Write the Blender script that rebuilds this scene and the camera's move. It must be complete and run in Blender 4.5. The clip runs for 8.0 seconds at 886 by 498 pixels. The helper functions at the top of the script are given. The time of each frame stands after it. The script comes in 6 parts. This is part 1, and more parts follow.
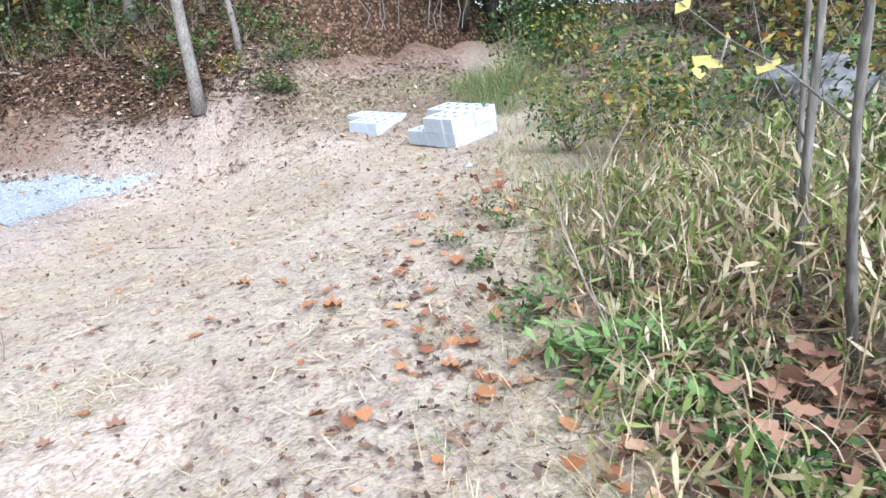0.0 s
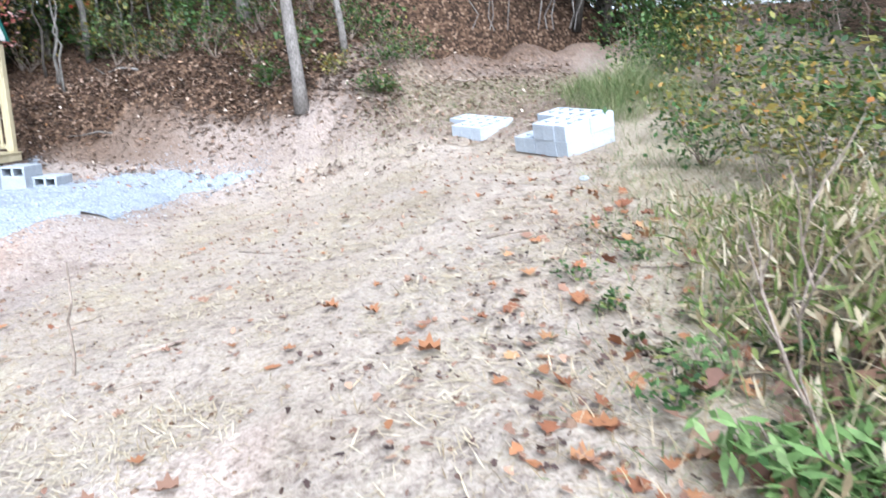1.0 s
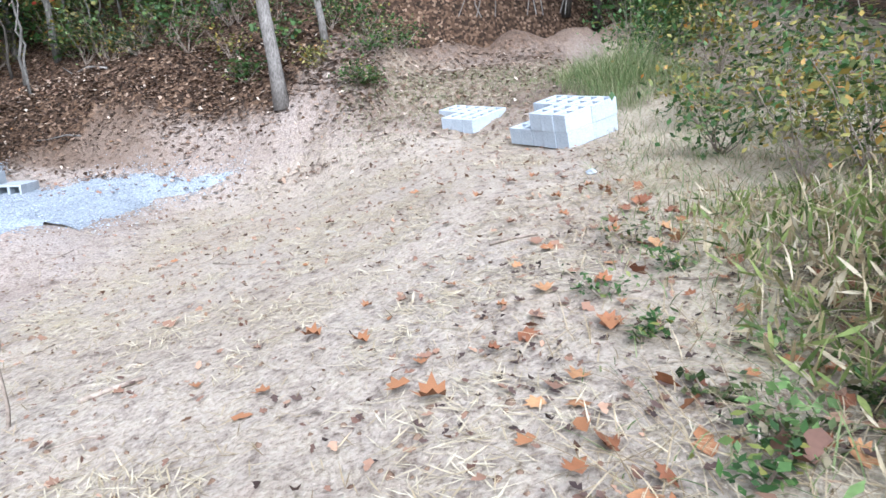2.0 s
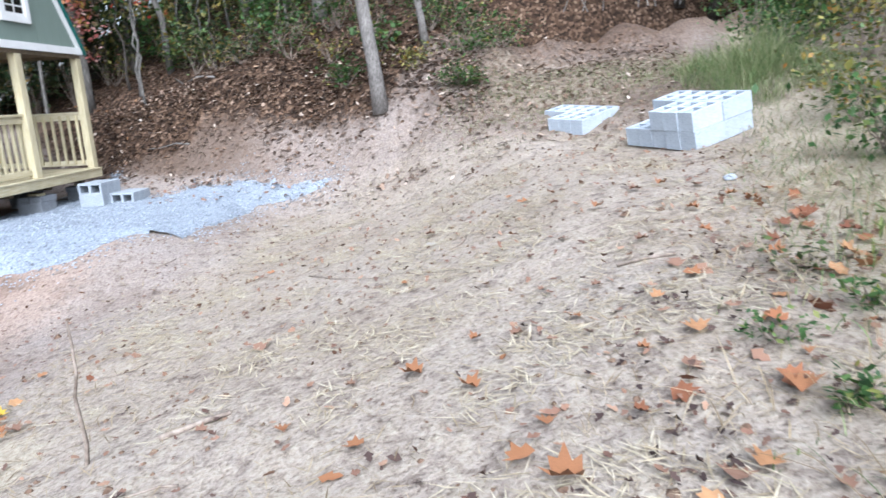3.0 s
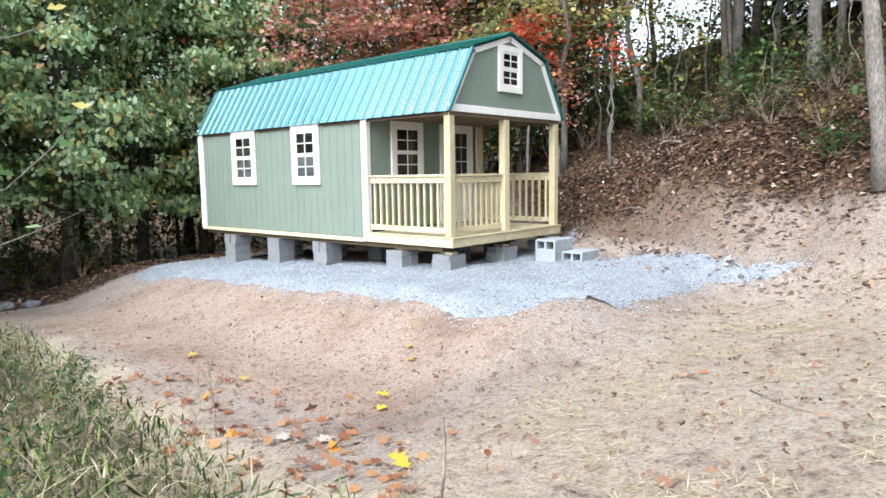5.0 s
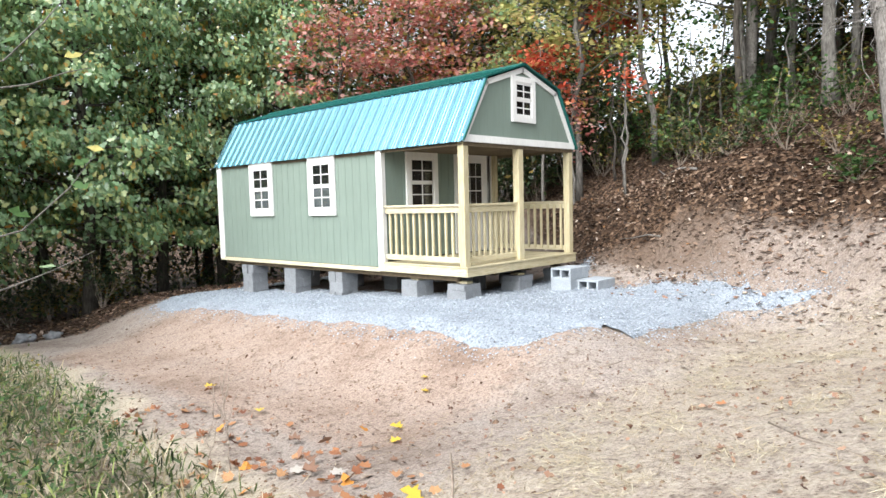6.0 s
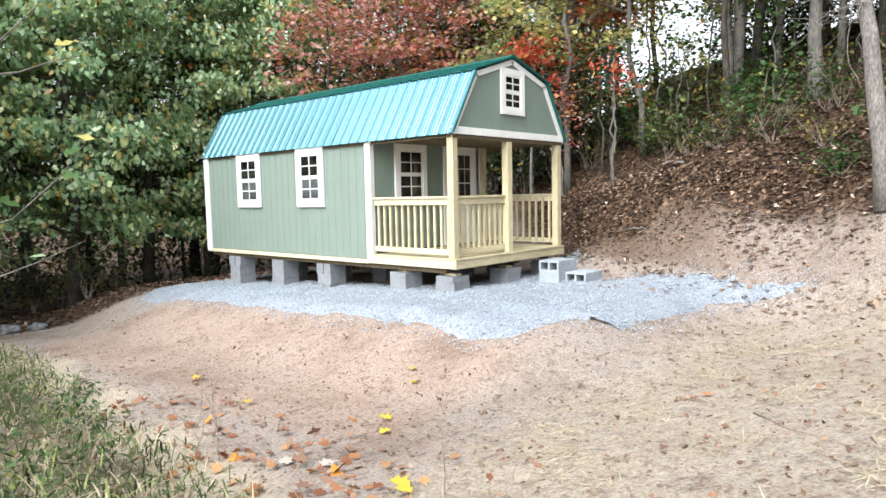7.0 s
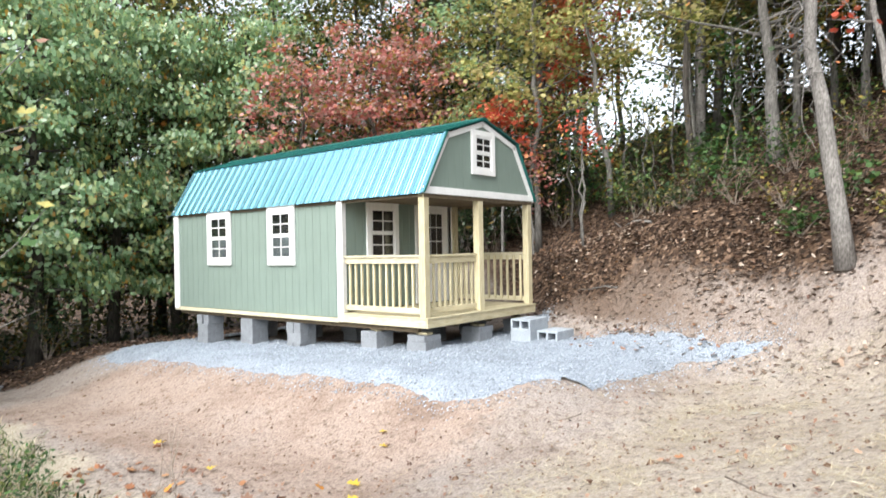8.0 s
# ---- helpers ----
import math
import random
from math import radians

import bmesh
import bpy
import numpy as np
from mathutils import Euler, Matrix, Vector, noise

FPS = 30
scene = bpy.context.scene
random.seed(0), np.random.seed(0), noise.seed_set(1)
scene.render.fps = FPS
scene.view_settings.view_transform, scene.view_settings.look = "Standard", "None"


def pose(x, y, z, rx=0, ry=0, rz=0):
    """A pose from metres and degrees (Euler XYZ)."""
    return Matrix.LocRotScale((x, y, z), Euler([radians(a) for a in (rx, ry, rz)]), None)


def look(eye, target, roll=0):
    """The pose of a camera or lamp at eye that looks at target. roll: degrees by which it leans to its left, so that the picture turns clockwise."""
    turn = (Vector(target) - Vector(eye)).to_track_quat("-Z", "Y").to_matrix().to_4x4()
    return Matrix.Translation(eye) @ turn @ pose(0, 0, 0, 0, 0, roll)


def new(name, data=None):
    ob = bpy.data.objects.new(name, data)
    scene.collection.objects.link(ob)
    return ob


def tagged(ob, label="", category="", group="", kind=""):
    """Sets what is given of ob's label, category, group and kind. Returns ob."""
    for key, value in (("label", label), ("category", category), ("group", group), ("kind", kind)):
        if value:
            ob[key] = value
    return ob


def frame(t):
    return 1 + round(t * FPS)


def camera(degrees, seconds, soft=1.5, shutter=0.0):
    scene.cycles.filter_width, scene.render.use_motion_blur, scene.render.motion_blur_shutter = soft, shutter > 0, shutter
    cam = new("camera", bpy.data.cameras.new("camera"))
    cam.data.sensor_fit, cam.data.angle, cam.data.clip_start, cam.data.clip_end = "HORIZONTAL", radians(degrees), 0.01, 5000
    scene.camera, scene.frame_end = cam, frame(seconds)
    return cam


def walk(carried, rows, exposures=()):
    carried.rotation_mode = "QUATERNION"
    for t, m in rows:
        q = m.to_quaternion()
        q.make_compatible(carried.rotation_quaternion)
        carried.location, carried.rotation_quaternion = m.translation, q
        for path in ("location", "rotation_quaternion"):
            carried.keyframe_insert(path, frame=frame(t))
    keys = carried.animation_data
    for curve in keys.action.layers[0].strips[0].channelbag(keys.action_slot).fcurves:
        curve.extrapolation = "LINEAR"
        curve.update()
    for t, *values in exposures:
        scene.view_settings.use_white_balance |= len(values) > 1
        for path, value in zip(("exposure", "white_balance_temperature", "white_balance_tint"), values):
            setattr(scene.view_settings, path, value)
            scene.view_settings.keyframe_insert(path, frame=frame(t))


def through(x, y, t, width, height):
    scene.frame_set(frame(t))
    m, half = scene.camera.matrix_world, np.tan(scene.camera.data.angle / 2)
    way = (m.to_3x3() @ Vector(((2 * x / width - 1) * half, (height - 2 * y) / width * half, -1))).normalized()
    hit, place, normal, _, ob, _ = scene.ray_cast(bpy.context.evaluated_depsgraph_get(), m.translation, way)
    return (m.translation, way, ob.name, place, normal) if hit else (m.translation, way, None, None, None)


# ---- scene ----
cam = camera(67.4, 8.0, 1.5, 0.27)
PATH = [
    (0, (-10.376, -6.907, 1.124), (-8.473, -7.319, 0.668), -1.3),
    (0.5, (-10.064, -6.901, 1.089), (-8.171, -7.346, 0.618), -1.5),
    (1, (-9.705, -6.9, 1.121), (-7.76, -7.04, 0.677), -0.0),
    (1.2, (-9.565, -6.912, 1.1), (-7.607, -7.014, 0.708), -0.8),
    (2.3, (-8.935, -6.888, 1.088), (-7.005, -7.056, 0.59), -2.1),
    (2.5, (-8.819, -6.877, 1.079), (-6.867, -6.854, 0.644), -4.1),
    (3, (-8.56, -6.827, 1.072), (-6.614, -6.71, 0.625), -3.1),
    (3.5, (-8.283, -6.798, 1.102), (-6.394, -6.269, 0.712), -0.4),
    (3.9, (-8.088, -6.751, 1.06), (-6.258, -5.971, 0.852), -3.1),
    (4, (-8.086, -6.722, 1.034), (-6.27, -5.942, 0.728), -3.7),
    (4.5, (-7.911, -6.638, 1.142), (-6.296, -5.476, 0.937), -2.7),
    (4.7, (-7.835, -6.656, 1.138), (-6.305, -5.389, 0.909), -0.7),
    (5.8, (-7.785, -6.72, 1.181), (-6.326, -5.362, 1.014), -1.6),
    (6, (-7.788, -6.729, 1.176), (-6.325, -5.374, 1.036), -1.5),
    (6.5, (-7.802, -6.719, 1.175), (-6.327, -5.379, 1.007), -1.1),
    (7, (-7.807, -6.722, 1.173), (-6.32, -5.395, 1.009), -1.2),
    (7.5, (-7.798, -6.728, 1.174), (-6.296, -5.415, 1.031), -1.1),
    (8, (-7.785, -6.74, 1.213), (-6.238, -5.472, 1.216), -1.1),
]
walk(cam, [(t, look(eye, target, roll)) for t, eye, target, roll in PATH],
     [(0, 1.76, 5650, 10), (0.5, 1.86, 5600, 10), (1.2, 1.80, 5550, 10), (2.5, 1.57, 5520, 10), (3.2, 1.48, 5550, 10), (3.6, 1.44, 5600, 10), (4.5, 1.49, 5950, 9), (6.0, 1.57, 6300, 8), (8, 1.58, 6300, 8)])

# ---- light ----
world = bpy.data.worlds.new("overcast_evening")
scene.world = world
world.use_nodes = True
_wn = world.node_tree.nodes
_sky = _wn.new("ShaderNodeTexSky")
_sky.sky_type = "NISHITA"
_sky.sun_disc = False
_sky.sun_elevation, _sky.sun_rotation = radians(44), radians(260)
_sky.air_density, _sky.dust_density, _sky.ozone_density = 1.0, 4.0, 1.0
_cloud = _wn.new("ShaderNodeHueSaturation")
_cloud.inputs["Saturation"].default_value = 0.25
world.node_tree.links.new(_sky.outputs[0], _cloud.inputs["Color"])
world.node_tree.links.new(_cloud.outputs[0], _wn["Background"].inputs[0])
_wn["Background"].inputs[1].default_value = 0.15
_sun = new("sun", bpy.data.lights.new("sun", "SUN"))
_sun.data.energy, _sun.data.angle, _sun.data.color = 0.9, radians(50), (1.0, 0.985, 0.97)
_sun.matrix_world = look((-15, -2.6, 14.8), (0, 0, 0))


# ---- materials ----
def ramp(nt, stops):
    r = nt.nodes.new("ShaderNodeValToRGB")
    r.color_ramp.elements.remove(r.color_ramp.elements[1])
    for i, (p, c) in enumerate(stops):
        e = r.color_ramp.elements[0] if i == 0 else r.color_ramp.elements.new(p)
        e.position, e.color = p, (*c, 1)
    return r


def noise_node(nt, vec, scale, detail=4.0, rough=0.55):
    n = nt.nodes.new("ShaderNodeTexNoise")
    n.inputs["Scale"].default_value, n.inputs["Detail"].default_value, n.inputs["Roughness"].default_value = scale, detail, rough
    nt.links.new(vec, n.inputs["Vector"])
    return n


def mixed(nt, kind, fac, a, b):
    m = nt.nodes.new("ShaderNodeMix")
    m.data_type, m.blend_type = "RGBA", kind
    for sock, v in ((m.inputs[0], fac), (m.inputs[6], a), (m.inputs[7], b)):
        if isinstance(v, (int, float)):
            sock.default_value = v
        elif isinstance(v, tuple):
            sock.default_value = (*v, 1)
        else:
            nt.links.new(v, sock)
    return m.outputs[2]


def surface(name, stops, fine=60.0, broad=2.0, wear=0.35, rough=0.8, metal=0.0, bump=0.3, depth=0.004, stretch=(1, 1, 1), vary=0.0, spec=0.4):
    """A procedural surface: a colour ramp over fine noise, broad stains over it, and a fine relief. vary: difference from piece to piece."""
    m = bpy.data.materials.new(name)
    m.use_nodes = True
    nt = m.node_tree
    b = nt.nodes["Principled BSDF"]
    tc = nt.nodes.new("ShaderNodeTexCoord")
    mp = nt.nodes.new("ShaderNodeMapping")
    mp.inputs["Scale"].default_value = stretch
    nt.links.new(tc.outputs["Object"], mp.inputs[0])
    n1 = noise_node(nt, mp.outputs[0], fine)
    n2 = noise_node(nt, tc.outputs["Object"], broad, 5.0)
    col = ramp(nt, stops)
    nt.links.new(n1.outputs[0], col.inputs[0])
    st = ramp(nt, [(0.3, (1 - wear,) * 3), (0.65, (1.0, 1.0, 1.0))])
    nt.links.new(n2.outputs[0], st.inputs[0])
    c = mixed(nt, "MULTIPLY", 1.0, col.outputs[0], st.outputs[0])
    if vary:
        oi = nt.nodes.new("ShaderNodeObjectInfo")
        vr = ramp(nt, [(0.0, (1 - vary,) * 3), (1.0, (1.0, 1.0, 1.0))])
        nt.links.new(oi.outputs["Random"], vr.inputs[0])
        c = mixed(nt, "MULTIPLY", 1.0, c, vr.outputs[0])
    nt.links.new(c, b.inputs["Base Color"])
    b.inputs["Roughness"].default_value, b.inputs["Metallic"].default_value = rough, metal
    b.inputs["Specular IOR Level"].default_value = spec
    if bump:
        bp = nt.nodes.new("ShaderNodeBump")
        bp.inputs["Strength"].default_value, bp.inputs["Distance"].default_value = bump, depth
        nt.links.new(n1.outputs[0], bp.inputs["Height"])
        nt.links.new(bp.outputs[0], b.inputs["Normal"])
    return m


def leaf_mat(name, stops, rough=0.55, through=0.25, spec=0.35):
    """Foliage: each leaf takes its own colour from the ramp; part of the light passes through."""
    m = bpy.data.materials.new(name)
    m.use_nodes = True
    nt = m.node_tree
    b = nt.nodes["Principled BSDF"]
    g = nt.nodes.new("ShaderNodeNewGeometry")
    col = ramp(nt, stops)
    nt.links.new(g.outputs["Random Per Island"], col.inputs[0])
    tc = nt.nodes.new("ShaderNodeTexCoord")
    n2 = noise_node(nt, tc.outputs["Object"], 40.0, 2.0)
    st = ramp(nt, [(0.3, (0.75, 0.75, 0.75)), (0.7, (1.0, 1.0, 1.0))])
    nt.links.new(n2.outputs[0], st.inputs[0])
    c = mixed(nt, "MULTIPLY", 1.0, col.outputs[0], st.outputs[0])
    nt.links.new(c, b.inputs["Base Color"])
    b.inputs["Roughness"].default_value = rough
    b.inputs["Specular IOR Level"].default_value = spec
    if through:
        t = nt.nodes.new("ShaderNodeBsdfTranslucent")
        nt.links.new(c, t.inputs[0])
        mx = nt.nodes.new("ShaderNodeMixShader")
        mx.inputs[0].default_value = through
        nt.links.new(b.outputs[0], mx.inputs[1])
        nt.links.new(t.outputs[0], mx.inputs[2])
        nt.links.new(mx.outputs[0], nt.nodes["Material Output"].inputs[0])
    return m


def ground_mat():
    """Bare pale soil, straw-strewn turf and brown leaf litter, mixed by the zones laid on the sheet."""
    m = bpy.data.materials.new("ground_soil")
    m.use_nodes = True
    nt = m.node_tree
    b = nt.nodes["Principled BSDF"]
    tc = nt.nodes.new("ShaderNodeTexCoord")
    v = tc.outputs["Object"]
    at = nt.nodes.new("ShaderNodeAttribute")
    at.attribute_name = "zone"
    sep = nt.nodes.new("ShaderNodeSeparateColor")
    nt.links.new(at.outputs["Color"], sep.inputs[0])
    n1, n2, n3 = noise_node(nt, v, 38.0, 6.0, 0.7), noise_node(nt, v, 0.9, 6.0, 0.65), noise_node(nt, v, 9.0, 5.0, 0.65)
    soil = ramp(nt, [(0.30, (0.104, 0.081, 0.070)), (0.42, (0.244, 0.206, 0.181)), (0.55, (0.340, 0.297, 0.268)), (0.75, (0.422, 0.381, 0.351))])
    nt.links.new(n1.outputs[0], soil.inputs[0])
    tint = ramp(nt, [(0.32, (0.72, 0.66, 0.62)), (0.5, (1.0, 0.97, 0.94)), (0.68, (1.0, 1.0, 1.0))])
    nt.links.new(n2.outputs[0], tint.inputs[0])
    bare = mixed(nt, "MULTIPLY", 1.0, soil.outputs[0], tint.outputs[0])
    clod = ramp(nt, [(0.30, (0.38, 0.34, 0.31)), (0.46, (1.0, 1.0, 1.0))])
    nt.links.new(n3.outputs[0], clod.inputs[0])
    bare = mixed(nt, "MULTIPLY", 0.8, bare, clod.outputs[0])
    turf = ramp(nt, [(0.3, (0.163, 0.126, 0.089)), (0.45, (0.377, 0.322, 0.248)), (0.6, (0.481, 0.425, 0.337)), (0.75, (0.340, 0.318, 0.207))])
    nt.links.new(n1.outputs[0], turf.inputs[0])
    vo = nt.nodes.new("ShaderNodeTexVoronoi")
    vo.inputs["Scale"].default_value = 17.0
    nt.links.new(v, vo.inputs["Vector"])
    vs = nt.nodes.new("ShaderNodeSeparateColor")
    nt.links.new(vo.outputs["Color"], vs.inputs[0])
    litter = ramp(nt, [(0.0, (0.02, 0.014, 0.010)), (0.35, (0.045, 0.028, 0.019)), (0.65, (0.085, 0.052, 0.032)), (0.9, (0.14, 0.09, 0.06)), (1.0, (0.24, 0.17, 0.12))])
    nt.links.new(vs.outputs[0], litter.inputs[0])
    lit = mixed(nt, "MULTIPLY", 0.6, litter.outputs[0], clod.outputs[0])

    def edge(channel, lo, hi):
        """The zone's edge, broken up by noise."""
        a = nt.nodes.new("ShaderNodeMath")
        a.operation = "MULTIPLY_ADD"
        nt.links.new(n3.outputs[0], a.inputs[0])
        a.inputs[1].default_value = 0.9
        nt.links.new(channel, a.inputs[2])
        mr = nt.nodes.new("ShaderNodeMapRange")
        mr.inputs[1].default_value, mr.inputs[2].default_value = lo, hi
        nt.links.new(a.outputs[0], mr.inputs[0])
        return mr.outputs[0]

    c = mixed(nt, "MIX", edge(sep.outputs[1], 0.72, 1.15), bare, turf.outputs[0])
    # bank soil: moist cut clay, darkened further for the trees' shade
    c = mixed(nt, "MIX", edge(at.outputs["Alpha"], 0.75, 1.25), c, mixed(nt, "MULTIPLY", 1.0, bare, (0.52, 0.455, 0.405)))
    c = mixed(nt, "MIX", edge(sep.outputs[0], 0.72, 1.1), c, lit)
    c = mixed(nt, "MIX", edge(sep.outputs[2], 0.8, 1.1), c, mixed(nt, "MULTIPLY", 1.0, bare, (1.04, 0.955, 0.90)))
    pk = nt.nodes.new("ShaderNodeAttribute")
    pk.attribute_name = "packed"
    c = mixed(nt, "MIX", edge(pk.outputs["Fac"], 0.75, 1.2), c, mixed(nt, "MULTIPLY", 1.0, bare, (1.45, 1.45, 1.42)))
    nt.links.new(c, b.inputs["Base Color"])
    b.inputs["Roughness"].default_value = 0.95
    b.inputs["Specular IOR Level"].default_value = 0.15
    bp = nt.nodes.new("ShaderNodeBump")
    bp.inputs["Strength"].default_value, bp.inputs["Distance"].default_value = 0.8, 0.02
    nt.links.new(n1.outputs[0], bp.inputs["Height"])
    bp2 = nt.nodes.new("ShaderNodeBump")
    bp2.inputs["Strength"].default_value, bp2.inputs["Distance"].default_value = 0.7, 0.05
    nt.links.new(n3.outputs[0], bp2.inputs["Height"])
    nt.links.new(bp2.outputs[0], bp.inputs["Normal"])
    nt.links.new(bp.outputs[0], b.inputs["Normal"])
    return m


def glass_mat():
    m = bpy.data.materials.new("window_glass")
    m.use_nodes = True
    b = m.node_tree.nodes["Principled BSDF"]
    b.inputs["Base Color"].default_value = (0.85, 0.9, 0.9, 1)
    b.inputs["Roughness"].default_value = 0.03
    b.inputs["Transmission Weight"].default_value = 1.0
    b.inputs["IOR"].default_value = 1.45
    return m


GROUND = ground_mat()
GLASS = glass_mat()
SIDING = surface("sage_siding", [(0.3, (0.172, 0.222, 0.190)), (0.7, (0.194, 0.246, 0.212))], 26, 1.2, 0.08, 0.7, bump=0.2, stretch=(1, 1, 0.08))
WHITE = surface("white_trim_paint", [(0.3, (0.72, 0.72, 0.70)), (0.7, (0.82, 0.82, 0.80))], 40, 3, 0.08, 0.5, bump=0.15, stretch=(1, 1, 0.2))
PINE = surface("treated_pine", [(0.25, (0.46, 0.38, 0.21)), (0.5, (0.60, 0.53, 0.34)), (0.75, (0.67, 0.61, 0.43))], 14, 2.5, 0.18, 0.7, bump=0.25, stretch=(4, 4, 0.35), vary=0.22)
DECKWOOD = surface("treated_deck_board", [(0.25, (0.44, 0.36, 0.20)), (0.5, (0.58, 0.51, 0.33)), (0.75, (0.65, 0.59, 0.41))], 16, 2.0, 0.25, 0.75, bump=0.25, stretch=(0.4, 4, 4), vary=0.2)
RAILWOOD = surface("treated_side_board", [(0.25, (0.48, 0.41, 0.25)), (0.5, (0.63, 0.57, 0.40)), (0.75, (0.70, 0.65, 0.49))], 16, 2.0, 0.2, 0.75, bump=0.25, stretch=(4, 0.4, 4), vary=0.15)
# lower slope: base colour raised to carry the sky's sheen on the steel
ROOF = surface("roof_steel_with_sky_sheen", [(0.3, (0.22, 0.46, 0.56)), (0.7, (0.25, 0.505, 0.62))], 8, 0.8, 0.10, 0.17, 0.8, 0.05, vary=0.06, spec=0.6)
RIDGE = surface("roof_steel_without_sheen", [(0.3, (0.012, 0.11, 0.095)), (0.7, (0.016, 0.135, 0.12))], 8, 0.8, 0.1, 0.4, 0.3, 0.05)
BLOCK = surface("grey_concrete_block", [(0.3, (0.18, 0.19, 0.205)), (0.5, (0.26, 0.275, 0.295)), (0.75, (0.33, 0.345, 0.365))], 90, 4, 0.22, 0.95, bump=0.6, vary=0.12, spec=0.2)
STEPBLOCK = surface("clean_concrete_block", [(0.3, (0.27, 0.30, 0.33)), (0.5, (0.36, 0.395, 0.43)), (0.75, (0.44, 0.475, 0.515))], 90, 4, 0.18, 0.95, bump=0.6, vary=0.12, spec=0.2)
NEWBLOCK = surface("pale_concrete_block", [(0.3, (0.324, 0.369, 0.414)), (0.5, (0.432, 0.482, 0.540)), (0.75, (0.504, 0.553, 0.612))], 90, 4, 0.15, 0.95, bump=0.6, vary=0.10, spec=0.2)
GRAVEL = surface("crushed_limestone_bed", [(0.25, (0.150, 0.172, 0.202)), (0.45, (0.282, 0.317, 0.361)), (0.6, (0.361, 0.400, 0.449)), (0.8, (0.458, 0.493, 0.537))], 34, 1.5, 0.25, 0.95, bump=1.0, depth=0.03, spec=0.2)
STONE = leaf_mat("crushed_limestone", [(0.0, (0.185, 0.211, 0.242)), (0.4, (0.290, 0.326, 0.374)), (0.75, (0.361, 0.405, 0.458)), (1.0, (0.458, 0.497, 0.546))], 0.95, 0.0)
# brown deepened for the shade under the floor, roof and porch ceiling
DARKWOOD = surface("shade_darkened_wood", [(0.3, (0.10, 0.075, 0.045)), (0.7, (0.17, 0.13, 0.08))], 14, 2, 0.3, 0.85)
SCREEN = surface("grey_insect_screen", [(0.3, (0.16, 0.17, 0.18)), (0.7, (0.20, 0.21, 0.22))], 200, 4, 0.1, 0.7)
PALELITTER = leaf_mat("weathered_leaf_litter", [(0.0, (0.07, 0.043, 0.03)), (0.4, (0.18, 0.115, 0.078)), (0.8, (0.36, 0.26, 0.19)), (1.0, (0.58, 0.50, 0.42))], 0.85, 0.0)
GREENCANE = leaf_mat("green_cane_grass", [(0.0, (0.017, 0.028, 0.010)), (0.3, (0.051, 0.084, 0.025)), (0.6, (0.107, 0.146, 0.048)), (0.78, (0.168, 0.163, 0.079)), (0.9, (0.236, 0.202, 0.123)), (1.0, (0.326, 0.281, 0.197))], 0.6, 0.3)
# near-black tone that stands for the unlit room behind the panes
INSIDE = surface("unlit_room_dark", [(0.3, (0.018, 0.017, 0.016)), (0.7, (0.03, 0.028, 0.026))], 10, 2, 0.3, 0.9)
BARK = surface("grey_bark", [(0.25, (0.06, 0.055, 0.05)), (0.5, (0.15, 0.14, 0.125)), (0.75, (0.25, 0.235, 0.215))], 16, 2.5, 0.4, 0.95, bump=0.9, depth=0.02, stretch=(2, 2, 0.4))
PALEBARK = surface("pale_grey_bark", [(0.28, (0.085, 0.075, 0.066)), (0.5, (0.195, 0.18, 0.165)), (0.72, (0.31, 0.29, 0.27))], 34, 2.5, 0.35, 0.95, bump=0.6, depth=0.012, stretch=(1.6, 1.6, 0.5))
DARKBARK = surface("dark_bark", [(0.25, (0.03, 0.025, 0.02)), (0.5, (0.07, 0.06, 0.05)), (0.75, (0.13, 0.115, 0.095))], 14, 2.5, 0.4, 0.95, bump=0.9, depth=0.02, stretch=(2, 2, 0.4))
TWIG = surface("dry_twig", [(0.25, (0.13, 0.10, 0.08)), (0.5, (0.26, 0.21, 0.17)), (0.75, (0.38, 0.33, 0.28))], 30, 4, 0.3, 0.95)
ROCK = surface("grey_fieldstone", [(0.3, (0.105, 0.108, 0.115)), (0.5, (0.182, 0.189, 0.199)), (0.7, (0.259, 0.266, 0.280))], 9, 2, 0.4, 0.95, bump=0.9, depth=0.03)
CLOD = surface("soil_clod", [(0.25, (0.112, 0.068, 0.048)), (0.5, (0.240, 0.160, 0.112)), (0.75, (0.336, 0.240, 0.176))], 30, 6, 0.3, 0.98, bump=0.8, vary=0.35, spec=0.1)
OAK = leaf_mat("oak_green_leaves", [(0.0, (0.130, 0.236, 0.094)), (0.3, (0.260, 0.425, 0.201)), (0.65, (0.401, 0.555, 0.307)), (0.9, (0.543, 0.590, 0.224)), (0.97, (0.472, 0.354, 0.071)), (1.0, (0.543, 0.236, 0.047))], 0.36, 0.5, 1.0)
# very dark greens: the gloom under the canopy is put into the leaf colour
DEEP = leaf_mat("shade_dark_green_leaves", [(0.0, (0.012, 0.026, 0.010)), (0.5, (0.030, 0.058, 0.02)), (0.85, (0.065, 0.085, 0.03)), (1.0, (0.20, 0.13, 0.03))])
OLIVE = leaf_mat("turning_olive_leaves", [(0.0, (0.06, 0.08, 0.025)), (0.4, (0.15, 0.17, 0.05)), (0.7, (0.27, 0.25, 0.07)), (0.9, (0.36, 0.26, 0.06)), (1.0, (0.40, 0.15, 0.03))])
